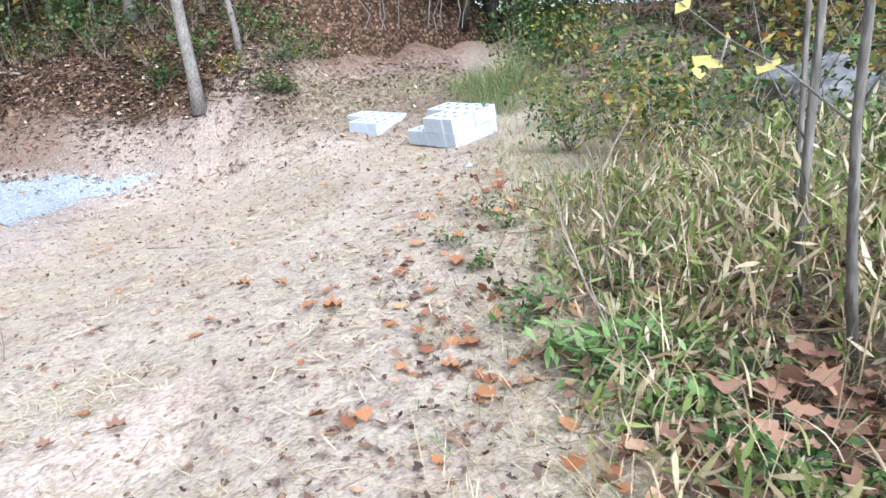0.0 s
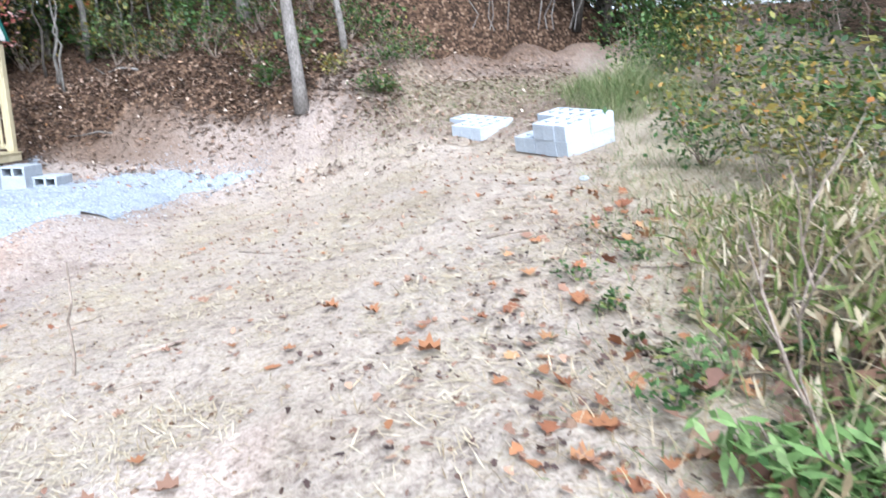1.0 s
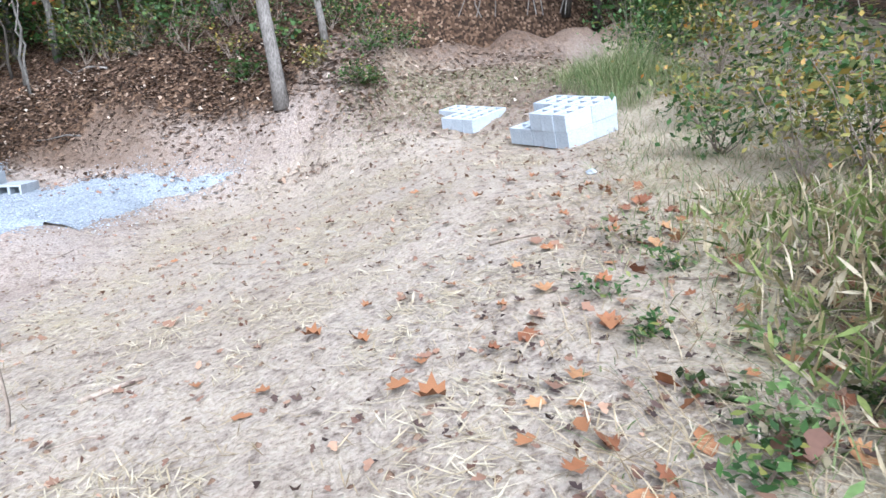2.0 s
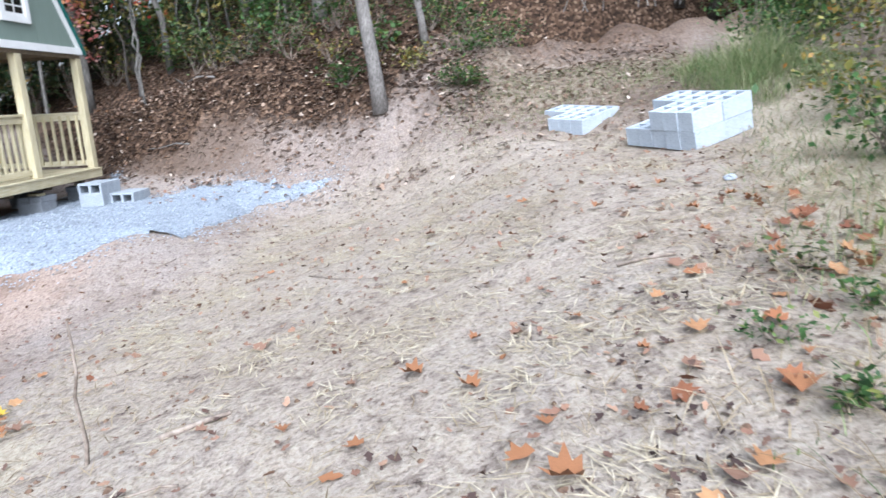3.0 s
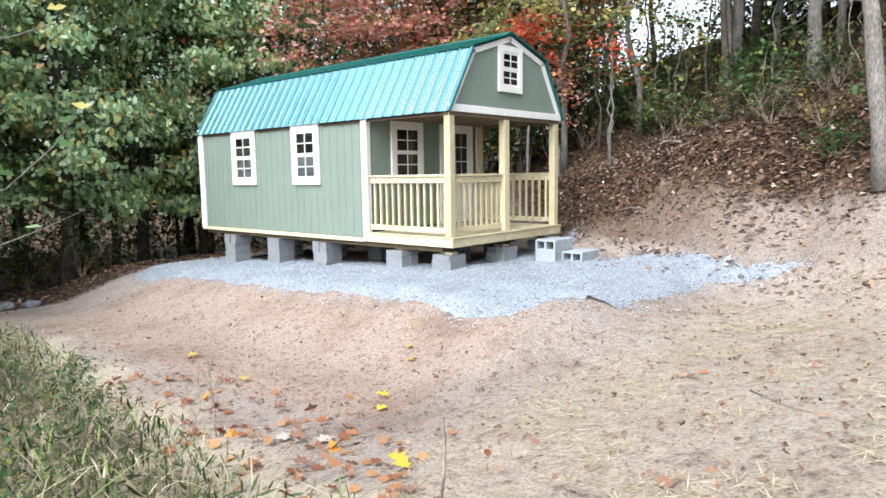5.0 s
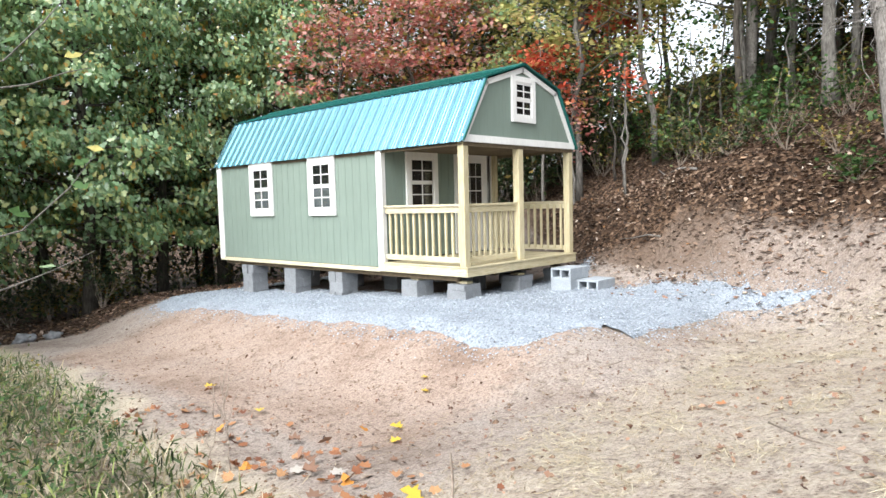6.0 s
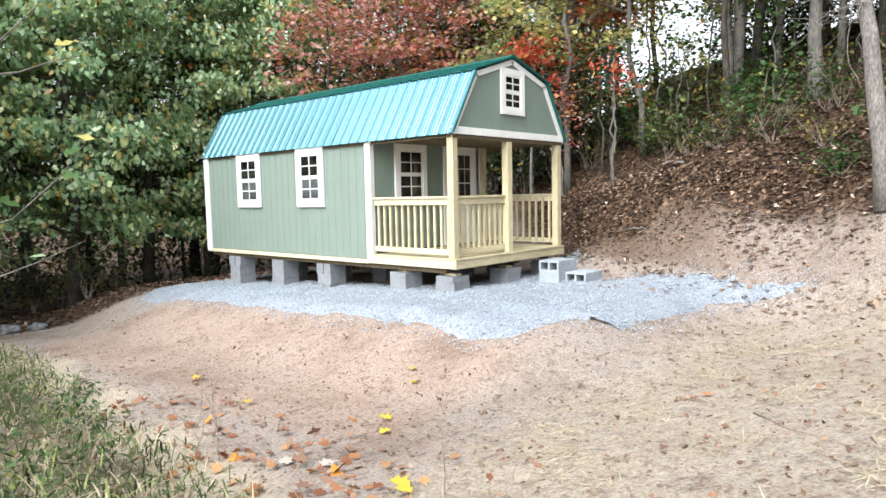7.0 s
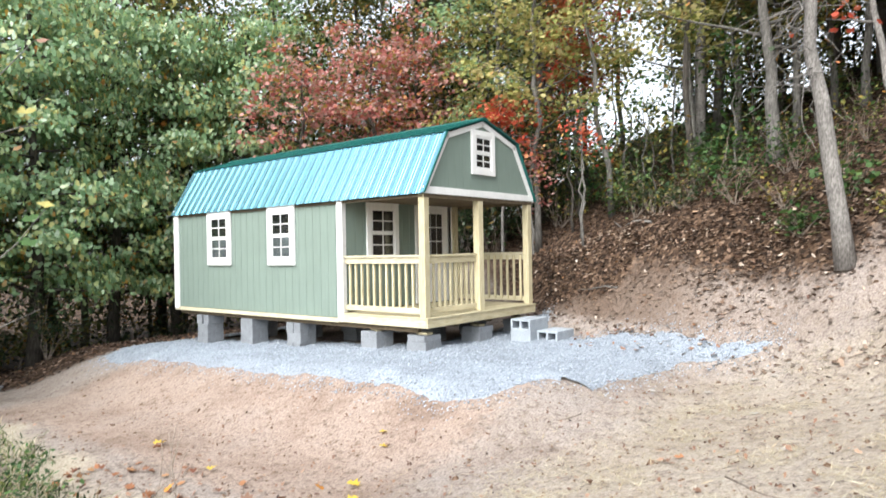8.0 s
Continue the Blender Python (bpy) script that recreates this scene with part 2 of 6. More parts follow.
REDLEAF = leaf_mat("red_maple_leaves", [(0.0, (0.34, 0.10, 0.09)), (0.25, (0.60, 0.22, 0.19)), (0.5, (0.70, 0.38, 0.33)), (0.66, (0.72, 0.52, 0.47)), (0.76, (0.26, 0.24, 0.08)), (0.87, (0.52, 0.38, 0.10)), (1.0, (0.58, 0.11, 0.08))], through=0.45)
SCARLET = leaf_mat("scarlet_leaves", [(0.0, (0.50, 0.07, 0.045)), (0.5, (0.66, 0.13, 0.07)), (0.85, (0.68, 0.26, 0.13)), (1.0, (0.62, 0.42, 0.12))], through=0.4)
YELLOW = leaf_mat("yellow_leaves", [(0.0, (0.20, 0.24, 0.06)), (0.35, (0.40, 0.40, 0.13)), (0.7, (0.58, 0.52, 0.20)), (0.9, (0.64, 0.56, 0.28)), (1.0, (0.56, 0.34, 0.11))], through=0.45)
FERN = leaf_mat("fresh_undergrowth", [(0.0, (0.02, 0.05, 0.014)), (0.5, (0.052, 0.12, 0.03)), (0.85, (0.11, 0.185, 0.055)), (1.0, (0.28, 0.25, 0.055))])
CANE = leaf_mat("cane_grass", [(0.0, (0.055, 0.083, 0.022)), (0.2, (0.165, 0.231, 0.061)), (0.42, (0.319, 0.374, 0.121)), (0.52, (0.242, 0.176, 0.099)), (0.66, (0.440, 0.352, 0.209)), (0.85, (0.594, 0.506, 0.341)), (1.0, (0.726, 0.649, 0.495))], 0.5, 0.4)
GREENGRASS = leaf_mat("fine_green_grass", [(0.0, (0.07, 0.12, 0.035)), (0.45, (0.17, 0.26, 0.09)), (0.7, (0.28, 0.33, 0.15)), (1.0, (0.50, 0.44, 0.28))], 0.6, 0.35)
STRAW = leaf_mat("dry_straw", [(0.0, (0.180, 0.131, 0.074)), (0.5, (0.344, 0.271, 0.164)), (1.0, (0.492, 0.410, 0.287))], 0.8, 0.0)
LITTER = leaf_mat("brown_leaf_litter", [(0.0, (0.026, 0.017, 0.013)), (0.3, (0.065, 0.038, 0.026)), (0.6, (0.13, 0.076, 0.05)), (0.84, (0.24, 0.15, 0.10)), (0.95, (0.40, 0.31, 0.25)), (1.0, (0.42, 0.21, 0.08))], 0.8, 0.0)
ORANGE = leaf_mat("orange_fallen_leaf", [(0.0, (0.15, 0.055, 0.03)), (0.5, (0.30, 0.125, 0.055)), (1.0, (0.44, 0.25, 0.12))], 0.7, 0.0)
BROWNLEAF = leaf_mat("brown_fallen_leaf", [(0.0, (0.11, 0.06, 0.045)), (0.5, (0.22, 0.12, 0.08)), (1.0, (0.38, 0.24, 0.16))], 0.8, 0.0)
BRIGHTFERN = leaf_mat("bright_green_fern_fronds", [(0.0, (0.11, 0.19, 0.06)), (0.5, (0.20, 0.33, 0.11)), (1.0, (0.31, 0.42, 0.18))], 0.5, 0.4)
DARKCURL = leaf_mat("dark_curled_leaf", [(0.0, (0.035, 0.022, 0.02)), (0.6, (0.09, 0.055, 0.045)), (1.0, (0.19, 0.11, 0.075))], 0.85, 0.0)
PALESTRAW = leaf_mat("bleached_straw", [(0.0, (0.328, 0.262, 0.164)), (0.5, (0.476, 0.410, 0.287)), (1.0, (0.590, 0.525, 0.394))], 0.8, 0.0)
SAPLEAF = leaf_mat("pale_yellow_green_leaf", [(0.0, (0.36, 0.42, 0.10)), (0.5, (0.50, 0.46, 0.14)), (1.0, (0.56, 0.46, 0.20))], 0.55, 0.35)
PALELEAF = leaf_mat("bleached_fallen_leaf", [(0.0, (0.350, 0.308, 0.266)), (1.0, (0.476, 0.448, 0.406))], 0.8, 0.0)
VIVID = leaf_mat("vivid_orange_leaf", [(0.0, (0.50, 0.17, 0.03)), (1.0, (0.62, 0.30, 0.06))], 0.6, 0.1)
GOLD = leaf_mat("golden_fallen_leaf", [(0.0, (0.58, 0.36, 0.04)), (1.0, (0.72, 0.52, 0.07))], 0.6, 0.1)


# ---- building helpers ----
class Shape:
    """Collects vertices and faces for one mesh."""

    def __init__(self):
        self.v, self.f = [], []

    def add(self, verts, faces):
        n = len(self.v)
        self.v += [tuple(p) for p in verts]
        self.f += [tuple(i + n for i in q) for q in faces]
        return self

    def box(self, a, b, bevel=0.0):
        """A box between two corners, with its upright and level edges cut by bevel."""
        (x0, y0, z0), (x1, y1, z1) = a, b
        if not bevel:
            return self.add([(x0, y0, z0), (x1, y0, z0), (x1, y1, z0), (x0, y1, z0), (x0, y0, z1), (x1, y0, z1), (x1, y1, z1), (x0, y1, z1)],
                            [(3, 2, 1, 0), (4, 5, 6, 7), (0, 1, 5, 4), (1, 2, 6, 5), (2, 3, 7, 6), (3, 0, 4, 7)])
        c = bevel

        def ring(i, z):
            return [(x0 + i + c, y0 + i, z), (x1 - i - c, y0 + i, z), (x1 - i, y0 + i + c, z), (x1 - i, y1 - i - c, z),
                    (x1 - i - c, y1 - i, z), (x0 + i + c, y1 - i, z), (x0 + i, y1 - i - c, z), (x0 + i, y0 + i + c, z)]

        rings = ring(c, z0) + ring(0, z0 + c) + ring(0, z1 - c) + ring(c, z1)
        faces = [tuple(range(7, -1, -1)), tuple(range(24, 32))]
        for k in range(3):
            faces += [(8 * k + i, 8 * k + (i + 1) % 8, 8 * k + 8 + (i + 1) % 8, 8 * k + 8 + i) for i in range(8)]
        return self.add(rings, faces)

    def tube(self, points, radii, sides=7, rough=0.0, rng=None):
        """A tapered tube along points."""
        n0 = len(self.v)
        pts = [Vector(p) for p in points]
        for i, p in enumerate(pts):
            d = (pts[min(i + 1, len(pts) - 1)] - pts[max(i - 1, 0)]).normalized()
            s = d.cross(Vector((0.31, 0.95, 0.05))).normalized()
            u = s.cross(d)
            for k in range(sides):
                a = 2 * math.pi * k / sides
                r = radii[i] * (1 + (rng.uniform(-rough, rough) if rng else 0))
                self.v.append(tuple(p + s * (r * math.cos(a)) + u * (r * math.sin(a))))
        for i in range(len(pts) - 1):
            for k in range(sides):
                a, b = n0 + i * sides + k, n0 + i * sides + (k + 1) % sides
                self.f.append((a, b, b + sides, a + sides))
        self.f.append(tuple(range(n0 + sides - 1, n0 - 1, -1)))
        self.f.append(tuple(range(len(self.v) - sides, len(self.v))))
        return self

    def mesh(self, name, material, smooth_faces=False):
        me = bpy.data.meshes.new(name)
        me.from_pydata(self.v, [], self.f)
        me.materials.append(material)
        if smooth_faces:
            me.polygons.foreach_set("use_smooth", [True] * len(me.polygons))
        me.update()
        return me


def part(name, shape, material, parent, label="", smooth_faces=False):
    me = shape if isinstance(shape, bpy.types.Mesh) else shape.mesh(name, material, smooth_faces)
    ob = new(name, me)
    ob.parent = parent
    return tagged(ob, label)


def thing(name, label, category, m=None, group="", kind=""):
    ob = new(name)
    ob.empty_display_size = 0.2
    if m is not None:
        ob.matrix_world = m
    return tagged(ob, label, category, group, kind)


def solid(name, shape, material, label, category, m=None, group="", kind="", smooth_faces=False):
    me = shape if isinstance(shape, bpy.types.Mesh) else shape.mesh(name, material, smooth_faces)
    ob = new(name, me)
    if m is not None:
        ob.matrix_world = m
    return tagged(ob, label, category, group, kind)


# outlines of leaves, in leaf lengths: base at the origin, tip at (0, 1)
PLAIN_LEAF = [(0, 0), (0.28, 0.45), (0, 1), (-0.28, 0.45)]
OAK_LEAF = [(0, 0), (0.22, 0.3), (0.16, 0.5), (0.34, 0.62), (0, 1), (-0.34, 0.62), (-0.16, 0.5), (-0.22, 0.3)]
MAPLE_LEAF = [(0, 0), (0.30, 0.02), (0.26, 0.22), (0.55, 0.40), (0.30, 0.52), (0.28, 0.75), (0.10, 0.66), (0, 1), (-0.10, 0.66), (-0.28, 0.75), (-0.30, 0.52), (-0.55, 0.40), (-0.26, 0.22), (-0.30, 0.02)]


def leaves_mesh(name, centres, sizes, outline, material, rng, flat=0.5, curl=0.15, lift=None):
    """Many leaves in one mesh. flat: 1 lies level, 0 turns any way."""
    n, k = len(centres), len(outline)
    o = np.array(outline, float)
    yaw = rng.uniform(0, 2 * np.pi, n)
    nx, ny = rng.normal(0, 1, n), rng.normal(0, 1, n)
    nz = np.abs(rng.normal(0, 1, n)) + 0.05
    w = flat * 3.0
    nv = np.stack([nx, ny, nz * (1 + w * 2)], 1) if lift is None else np.stack([nx * 0.25 + lift[:, 0], ny * 0.25 + lift[:, 1], lift[:, 2] + 0 * nz], 1)
    nv /= np.linalg.norm(nv, axis=1)[:, None]
    a = np.stack([np.cos(yaw), np.sin(yaw), 0 * yaw], 1)
    a -= nv * (a * nv).sum(1)[:, None]
    a /= np.linalg.norm(a, axis=1)[:, None]
    b = np.cross(nv, a)
    s = np.asarray(sizes, float)[:, None, None]
    bend = curl * (np.abs(o[:, 0]) * 1.2 + (o[:, 1] - 0.45) ** 2)
    cur = rng.uniform(-0.3, 1.6, n)[:, None, None]
    v = np.asarray(centres)[:, None, :] + s * (a[:, None, :] * o[None, :, 0, None] + b[:, None, :] * (o[None, :, 1, None] - 0.3) + cur * nv[:, None, :] * bend[None, :, None])
    me = bpy.data.meshes.new(name)
    me.vertices.add(n * k)
    me.vertices.foreach_set("co", v.reshape(-1))
    me.loops.add(n * k)
    me.loops.foreach_set("vertex_index", np.arange(n * k, dtype=np.int32))
    me.polygons.add(n)
    me.polygons.foreach_set("loop_start", np.arange(0, n * k, k, dtype=np.int32))
    me.materials.append(material)
    me.update(calc_edges=True)
    me.validate()
    return me


def blades_mesh(name, feet, lengths, widths, material, rng, lean=0.5, droop=0.6, steps=4):
    """Grass or cane blades: tapered strips that rise and bend over."""
    n = len(feet)
    yaw = rng.uniform(0, 2 * np.pi, n)
    out = np.stack([np.cos(yaw), np.sin(yaw), 0 * yaw], 1)
    side = np.stack([-np.sin(yaw), np.cos(yaw), 0 * yaw], 1)
    ln = np.abs(rng.normal(0, lean, n))[:, None]
    dr = rng.uniform(0.2, 1.0, n)[:, None] * droop
    L, W = np.asarray(lengths)[:, None], np.asarray(widths)[:, None]
    rows = []
    for i in range(steps + 1):
        t = i / steps
        p = np.asarray(feet) + L * (out * (ln * t + dr * t * t) + np.array([0, 0, 1.0]) * (t - 0.55 * dr * t * t * t))
        w = W * (0.55 + 0.9 * t - 1.4 * t * t) if i < steps else W * 0.02
        rows += [p - side * w, p + side * w]
    v = np.stack(rows, 1)
    k = 2 * (steps + 1)
    base = np.arange(n)[:, None] * k
    quads = np.concatenate([base + np.array([2 * i, 2 * i + 1, 2 * i + 3, 2 * i + 2]) for i in range(steps)], 1).reshape(-1)
    me = bpy.data.meshes.new(name)
    me.vertices.add(n * k)
    me.vertices.foreach_set("co", v.reshape(-1))
    m = n * steps
    me.loops.add(m * 4)
    me.loops.foreach_set("vertex_index", quads.astype(np.int32))
    me.polygons.add(m)
    me.polygons.foreach_set("loop_start", np.arange(0, m * 4, 4, dtype=np.int32))
    me.materials.append(material)
    me.update(calc_edges=True)
    return me



# ---- ground ----
def smooth(a, b, v):
    s = min(1.0, max(0.0, (v - a) / (b - a)))
    return s * s * (3 - 2 * s)


def soft(v, k):
    """A ramp that starts at zero with a rounded foot of width k."""
    return v if v > 12 * k else k * math.log1p(math.exp(v / k))


def bank_distance(x, y):
    """Metres up the hill from the foot of the cut bank."""
    return (x - 0.9) * 0.894 - (y + 5.3) * 0.447


def pad_distance(x, y):
    """Metres outside the levelled pad under the cabin."""
    dx = max(-0.9 - x, 0.0, x - 4.6)
    dy = max(-2.3 - y, 0.0, y - 9.5)
    return math.hypot(dx, dy)


def height(x, y):
    yard = 0.2 - soft(0.19 * (y + 8.6), 0.12)
    yard = -1.12 + soft(yard + 1.12, 0.08)
    yard += 0.055 * max(-4.0, min(x + 8, 12.0)) * smooth(-5.5, -8.0, y)
    pad = -0.40 - 0.052 * max(0.0, min(y, 10.0)) + 0.08 * smooth(-1.5, -4.0, y)
    f = smooth(2.3, 0.0, pad_distance(x, y))
    z = yard * (1 - f) + pad * f
    z -= 0.05 * max(0.0, min(y, 22.0) - 2) * (1 - f)
    d = bank_distance(x, y)
    k = 0.3 + 0.6 * smooth(-5.5, -8.0, y)
    lower = smooth(-5.5, -8.0, y)
    rise = (1.15 - 0.67 * lower) * soft(d, k) - (0.69 - 0.47 * lower) * soft(d - 2.2, 0.5) - (0.46 - 0.20 * lower) * soft(d - 15.0, 1.5)
    rise *= (1 - 0.65 * smooth(5.0, 16.0, y)) * (1 - 0.25 * lower)
    # the cut runs on close beside the cabin, unseen part added to block light
    z += max(rise, min(1.7, 1.15 * soft(x - 3.85, 0.15)) * smooth(-1.6, 0.3, y) * smooth(9.5, 7.0, y))
    # berm of dug soil and the hollow behind it
    b = (x - 4.2) + 0.25 * (y + 9.0)
    across = smooth(-13.5, -12.0, y) * smooth(-6.2, -7.4, y)
    z += 0.42 * math.exp(-(b / 0.55) ** 2) * across * (1 + 0.25 * math.sin(5.1 * y))
    z -= (0.36 * math.exp(-((y + 8.6) / 1.1) ** 2) - 0.26 * smooth(-10.6, -11.8, y)) * math.exp(-(b / 1.3) ** 2) * across
    z -= 1.1 * math.exp(-((b - 1.9) / 1.0) ** 2) * across
    z += (1.3 * smooth(2.2, 3.5, b) + 0.9 * smooth(3.5, 7.4, b)) * across
    z -= 0.24 * soft(-8.3 - y, 0.4) * smooth(-0.5, 2.5, x) * smooth(-14.0, -12.0, y)
    # shallow shelf where the blocks are stacked
    z -= 0.30 * math.exp(-((x - 0.2) / 2.0) ** 2 - ((y + 8.3) / 1.3) ** 2) + 0.06 * math.exp(-(x + 1.9) ** 2 - (y + 9.0) ** 2)
    # overgrown shoulder beside the yard
    z += 0.35 * smooth(-8.0, -10.5, y) * smooth(-5.0, -9.0, x - 0.3 * y - 3)
    return z


def rough_height(x, y):
    n = 0.035 * noise.noise((x * 1.1, y * 1.1, 0.0)) + 0.016 * noise.noise((x * 4.3, y * 4.3, 3.0)) + 0.010 * noise.noise((x * 9.0, y * 9.0, 7.0))
    b = (x - 4.2) + 0.25 * (y + 9.0)
    wild = math.exp(-(b / 0.8) ** 2) * smooth(-13.5, -12.0, y) * smooth(-6.2, -7.4, y)
    bank = smooth(0.2, 0.8, bank_distance(x, y)) * smooth(2.4, 1.4, bank_distance(x, y))
    n += bank * (0.10 * noise.noise((x * 2.3, y * 2.3, 9.0)) + 0.05 * noise.noise((x * 6.0, y * 6.0, 5.0)))
    n += wild * (0.13 * noise.noise((x * 2.3, y * 2.3, 9.0)) + 0.09 * noise.noise((x * 5.5, y * 5.5, 5.0)))
    return height(x, y) + n


def wood_edge(x, y):
    """Above zero in the woods and on the litter-covered hill."""
    hill = bank_distance(x, y) - 1.25 - 1.2 * smooth(-5.0, -6.5, y)
    hill += (min(hill, (x - 4.2) + 0.25 * (y + 9.0) - 0.5) - hill) * smooth(-5.6, -6.8, y)
    back = (y - 8.2) * 0.9 + 0.28 * (x + 1.5)
    return max(hill, back, -(x + 15.0), -(y + 15.0))


def litter_edge(x, y):
    """Above zero where fallen leaves cover the bank."""
    foot = 0.45 + 0.95 * smooth(-0.6, -2.6, y) + 0.35 * smooth(-3.2, -4.6, y)
    ragged = 0.45 * noise.noise((x * 0.9, y * 0.9, 41.0)) + 0.25 * noise.noise((x * 2.6, y * 2.6, 43.0))
    return max(wood_edge(x, y), bank_distance(x, y) - foot + ragged if -5.4 < y < 6.0 else -9.0)


def right_brush(x, y):
    """Above zero in the cane beside the path."""
    return 0.25 * noise.noise((x * 1.3, y * 1.3, 11.0)) - 7.72 - 0.30 * max(0.0, x + 8.3) + 0.05 * max(0.0, -8.3 - x) - y


def left_brush(x, y):
    """Above zero in the grass below the yard."""
    return 0.35 * noise.noise((x * 1.1, y * 1.1, 13.0)) - 4.95 - 0.20 * max(0.0, -1.0 - y) + 0.10 * max(0.0, min(y, 4.0)) - x if y > -4.6 else -1.0


def axis(lo, hi, step, far):
    core = list(np.arange(lo, hi, step))
    out, d = [], step
    p = hi
    while p < far:
        out.append(p)
        d *= 1.35
        p += d
    inn, d, p = [], step, lo - step
    while p > -far:
        inn.append(p)
        d *= 1.35
        p -= d
    return inn[::-1] + core + out


def build_ground():
    xs, ys = axis(-12.0, 14.0, 0.11, 900.0), axis(-13.0, 13.0, 0.11, 900.0)
    verts = [(x, y, rough_height(x, y)) for y in ys for x in xs]
    nx = len(xs)
    faces = [(j * nx + i, j * nx + i + 1, (j + 1) * nx + i + 1, (j + 1) * nx + i) for j in range(len(ys) - 1) for i in range(nx - 1)]
    me = Shape().add(verts, faces).mesh("ground", GROUND, True)
    zone = me.color_attributes.new("zone", "FLOAT_COLOR", "POINT")
    col = np.zeros((len(verts), 4), np.float32)
    for i, (x, y, z) in enumerate(verts):
        b = (x - 4.2) + 0.25 * (y + 9.0)
        col[i, 0] = smooth(-0.8, 0.6, litter_edge(x, y))
        g = max(smooth(-0.9, 0.5, right_brush(x, y)), smooth(-0.7, 0.3, left_brush(x, y)))
        flat = 0.45 * smooth(-2.6, -4.2, y) * smooth(4.0, 0.0, x)
        col[i, 0] = max(col[i, 0], 0.42 * smooth(0.3, 1.3, bank_distance(x, y)) * smooth(-5.0, -5.8, y) * smooth(-11.5, -10.0, y))
        col[i, 0] = max(col[i, 0], 0.55 * smooth(0.05, 0.5, right_brush(x, y)) * smooth(-4.5, -6.5, x), 0.45 * smooth(0.1, 0.6, left_brush(x, y)))
        knoll = 0.95 * smooth(-6.5, -7.5, y) * smooth(0.2, 1.6, x) * smooth(3.8, 3.0, x)
        col[i, 1] = max(g, flat, knoll)
        d = bank_distance(x, y)
        # alpha: darker clay of bank and berm, with tree shade in the tone
        col[i, 3] = max(0.42 * smooth(0.0, 0.5, d) * smooth(2.8, 2.0, d) * smooth(-7.5, -6.0, y) * smooth(7.0, 5.0, y), smooth(-0.1, 0.35, d) * smooth(2.6, 2.0, d) * smooth(-6.2, -1.0, y) * smooth(7.0, 5.0, y), 0.9 * math.exp(-(b / 0.8) ** 2) * smooth(-13.5, -12.0, y) * smooth(-6.0, -7.2, y), 0.6 * smooth(-0.3, 0.8, d) * smooth(-5.0, -6.4, y))
        col[i, 2] = 0.75 * smooth(-3.4, -2.0, y) * smooth(-4.6, -3.8, x) * smooth(7.5, 5.5, y) * smooth(0.6, -0.4, x)
    zone.data.foreach_set("color", col.reshape(-1))
    # a patch of pale packed soil near the start of the path
    packed = me.attributes.new("packed", "FLOAT", "POINT")
    packed.data.foreach_set("value", [smooth(0.15, -0.1, max(abs(x + 7.6 + 0.3 * (y + 6.0)) - 0.42, abs(y + 6.0) - 0.38)) for x, y, z in verts])
    return tagged(new("ground", me), "sloping bare clay yard, straw turf and leaf-covered hill", "ground", kind="structure")


build_ground()


def gravel_reach(x, y):
    """Above zero on the gravel bed."""
    wob = 0.20 * noise.noise((x * 0.9, y * 0.9, 2.0)) + 0.06 * noise.noise((x * 3.1, y * 3.1, 4.0))
    left = x + 1.72
    right = 2.47 - 0.10 * max(0.0, -1.5 - y) - 0.35 * max(0.0, -3.9 - y) + 1.4 * smooth(-0.8, 0.1, y) - x
    front = (y + 3.2 + 0.22 * max(0.0, min(x, 3.0))) if x > -0.6 else y + 2.85 + 0.5 * (x + 0.6)
    back = 8.3 - y - 0.35 * max(0.0, -x)
    # bed left open below the cabin so darker soil deepens the shade there
    under = 1.0 if y < 0.8 or x < 0.7 or y > 7.0 else -1.0
    bed = min(left, right, front, back, under)
    # tongue that runs on along the foot of the bank
    k = max(0.0, min(1.0, (-2.4 - y) / 2.3))
    tongue = 0.64 - 0.50 * k - abs(x - (1.97 - 0.32 * k)) if -4.85 < y < -1.8 else -1.0
    tongue = min(tongue, right + 0.1)
    return max(bed, tongue) + wob * (1 - 0.7 * smooth(-2.6, -3.6, y))


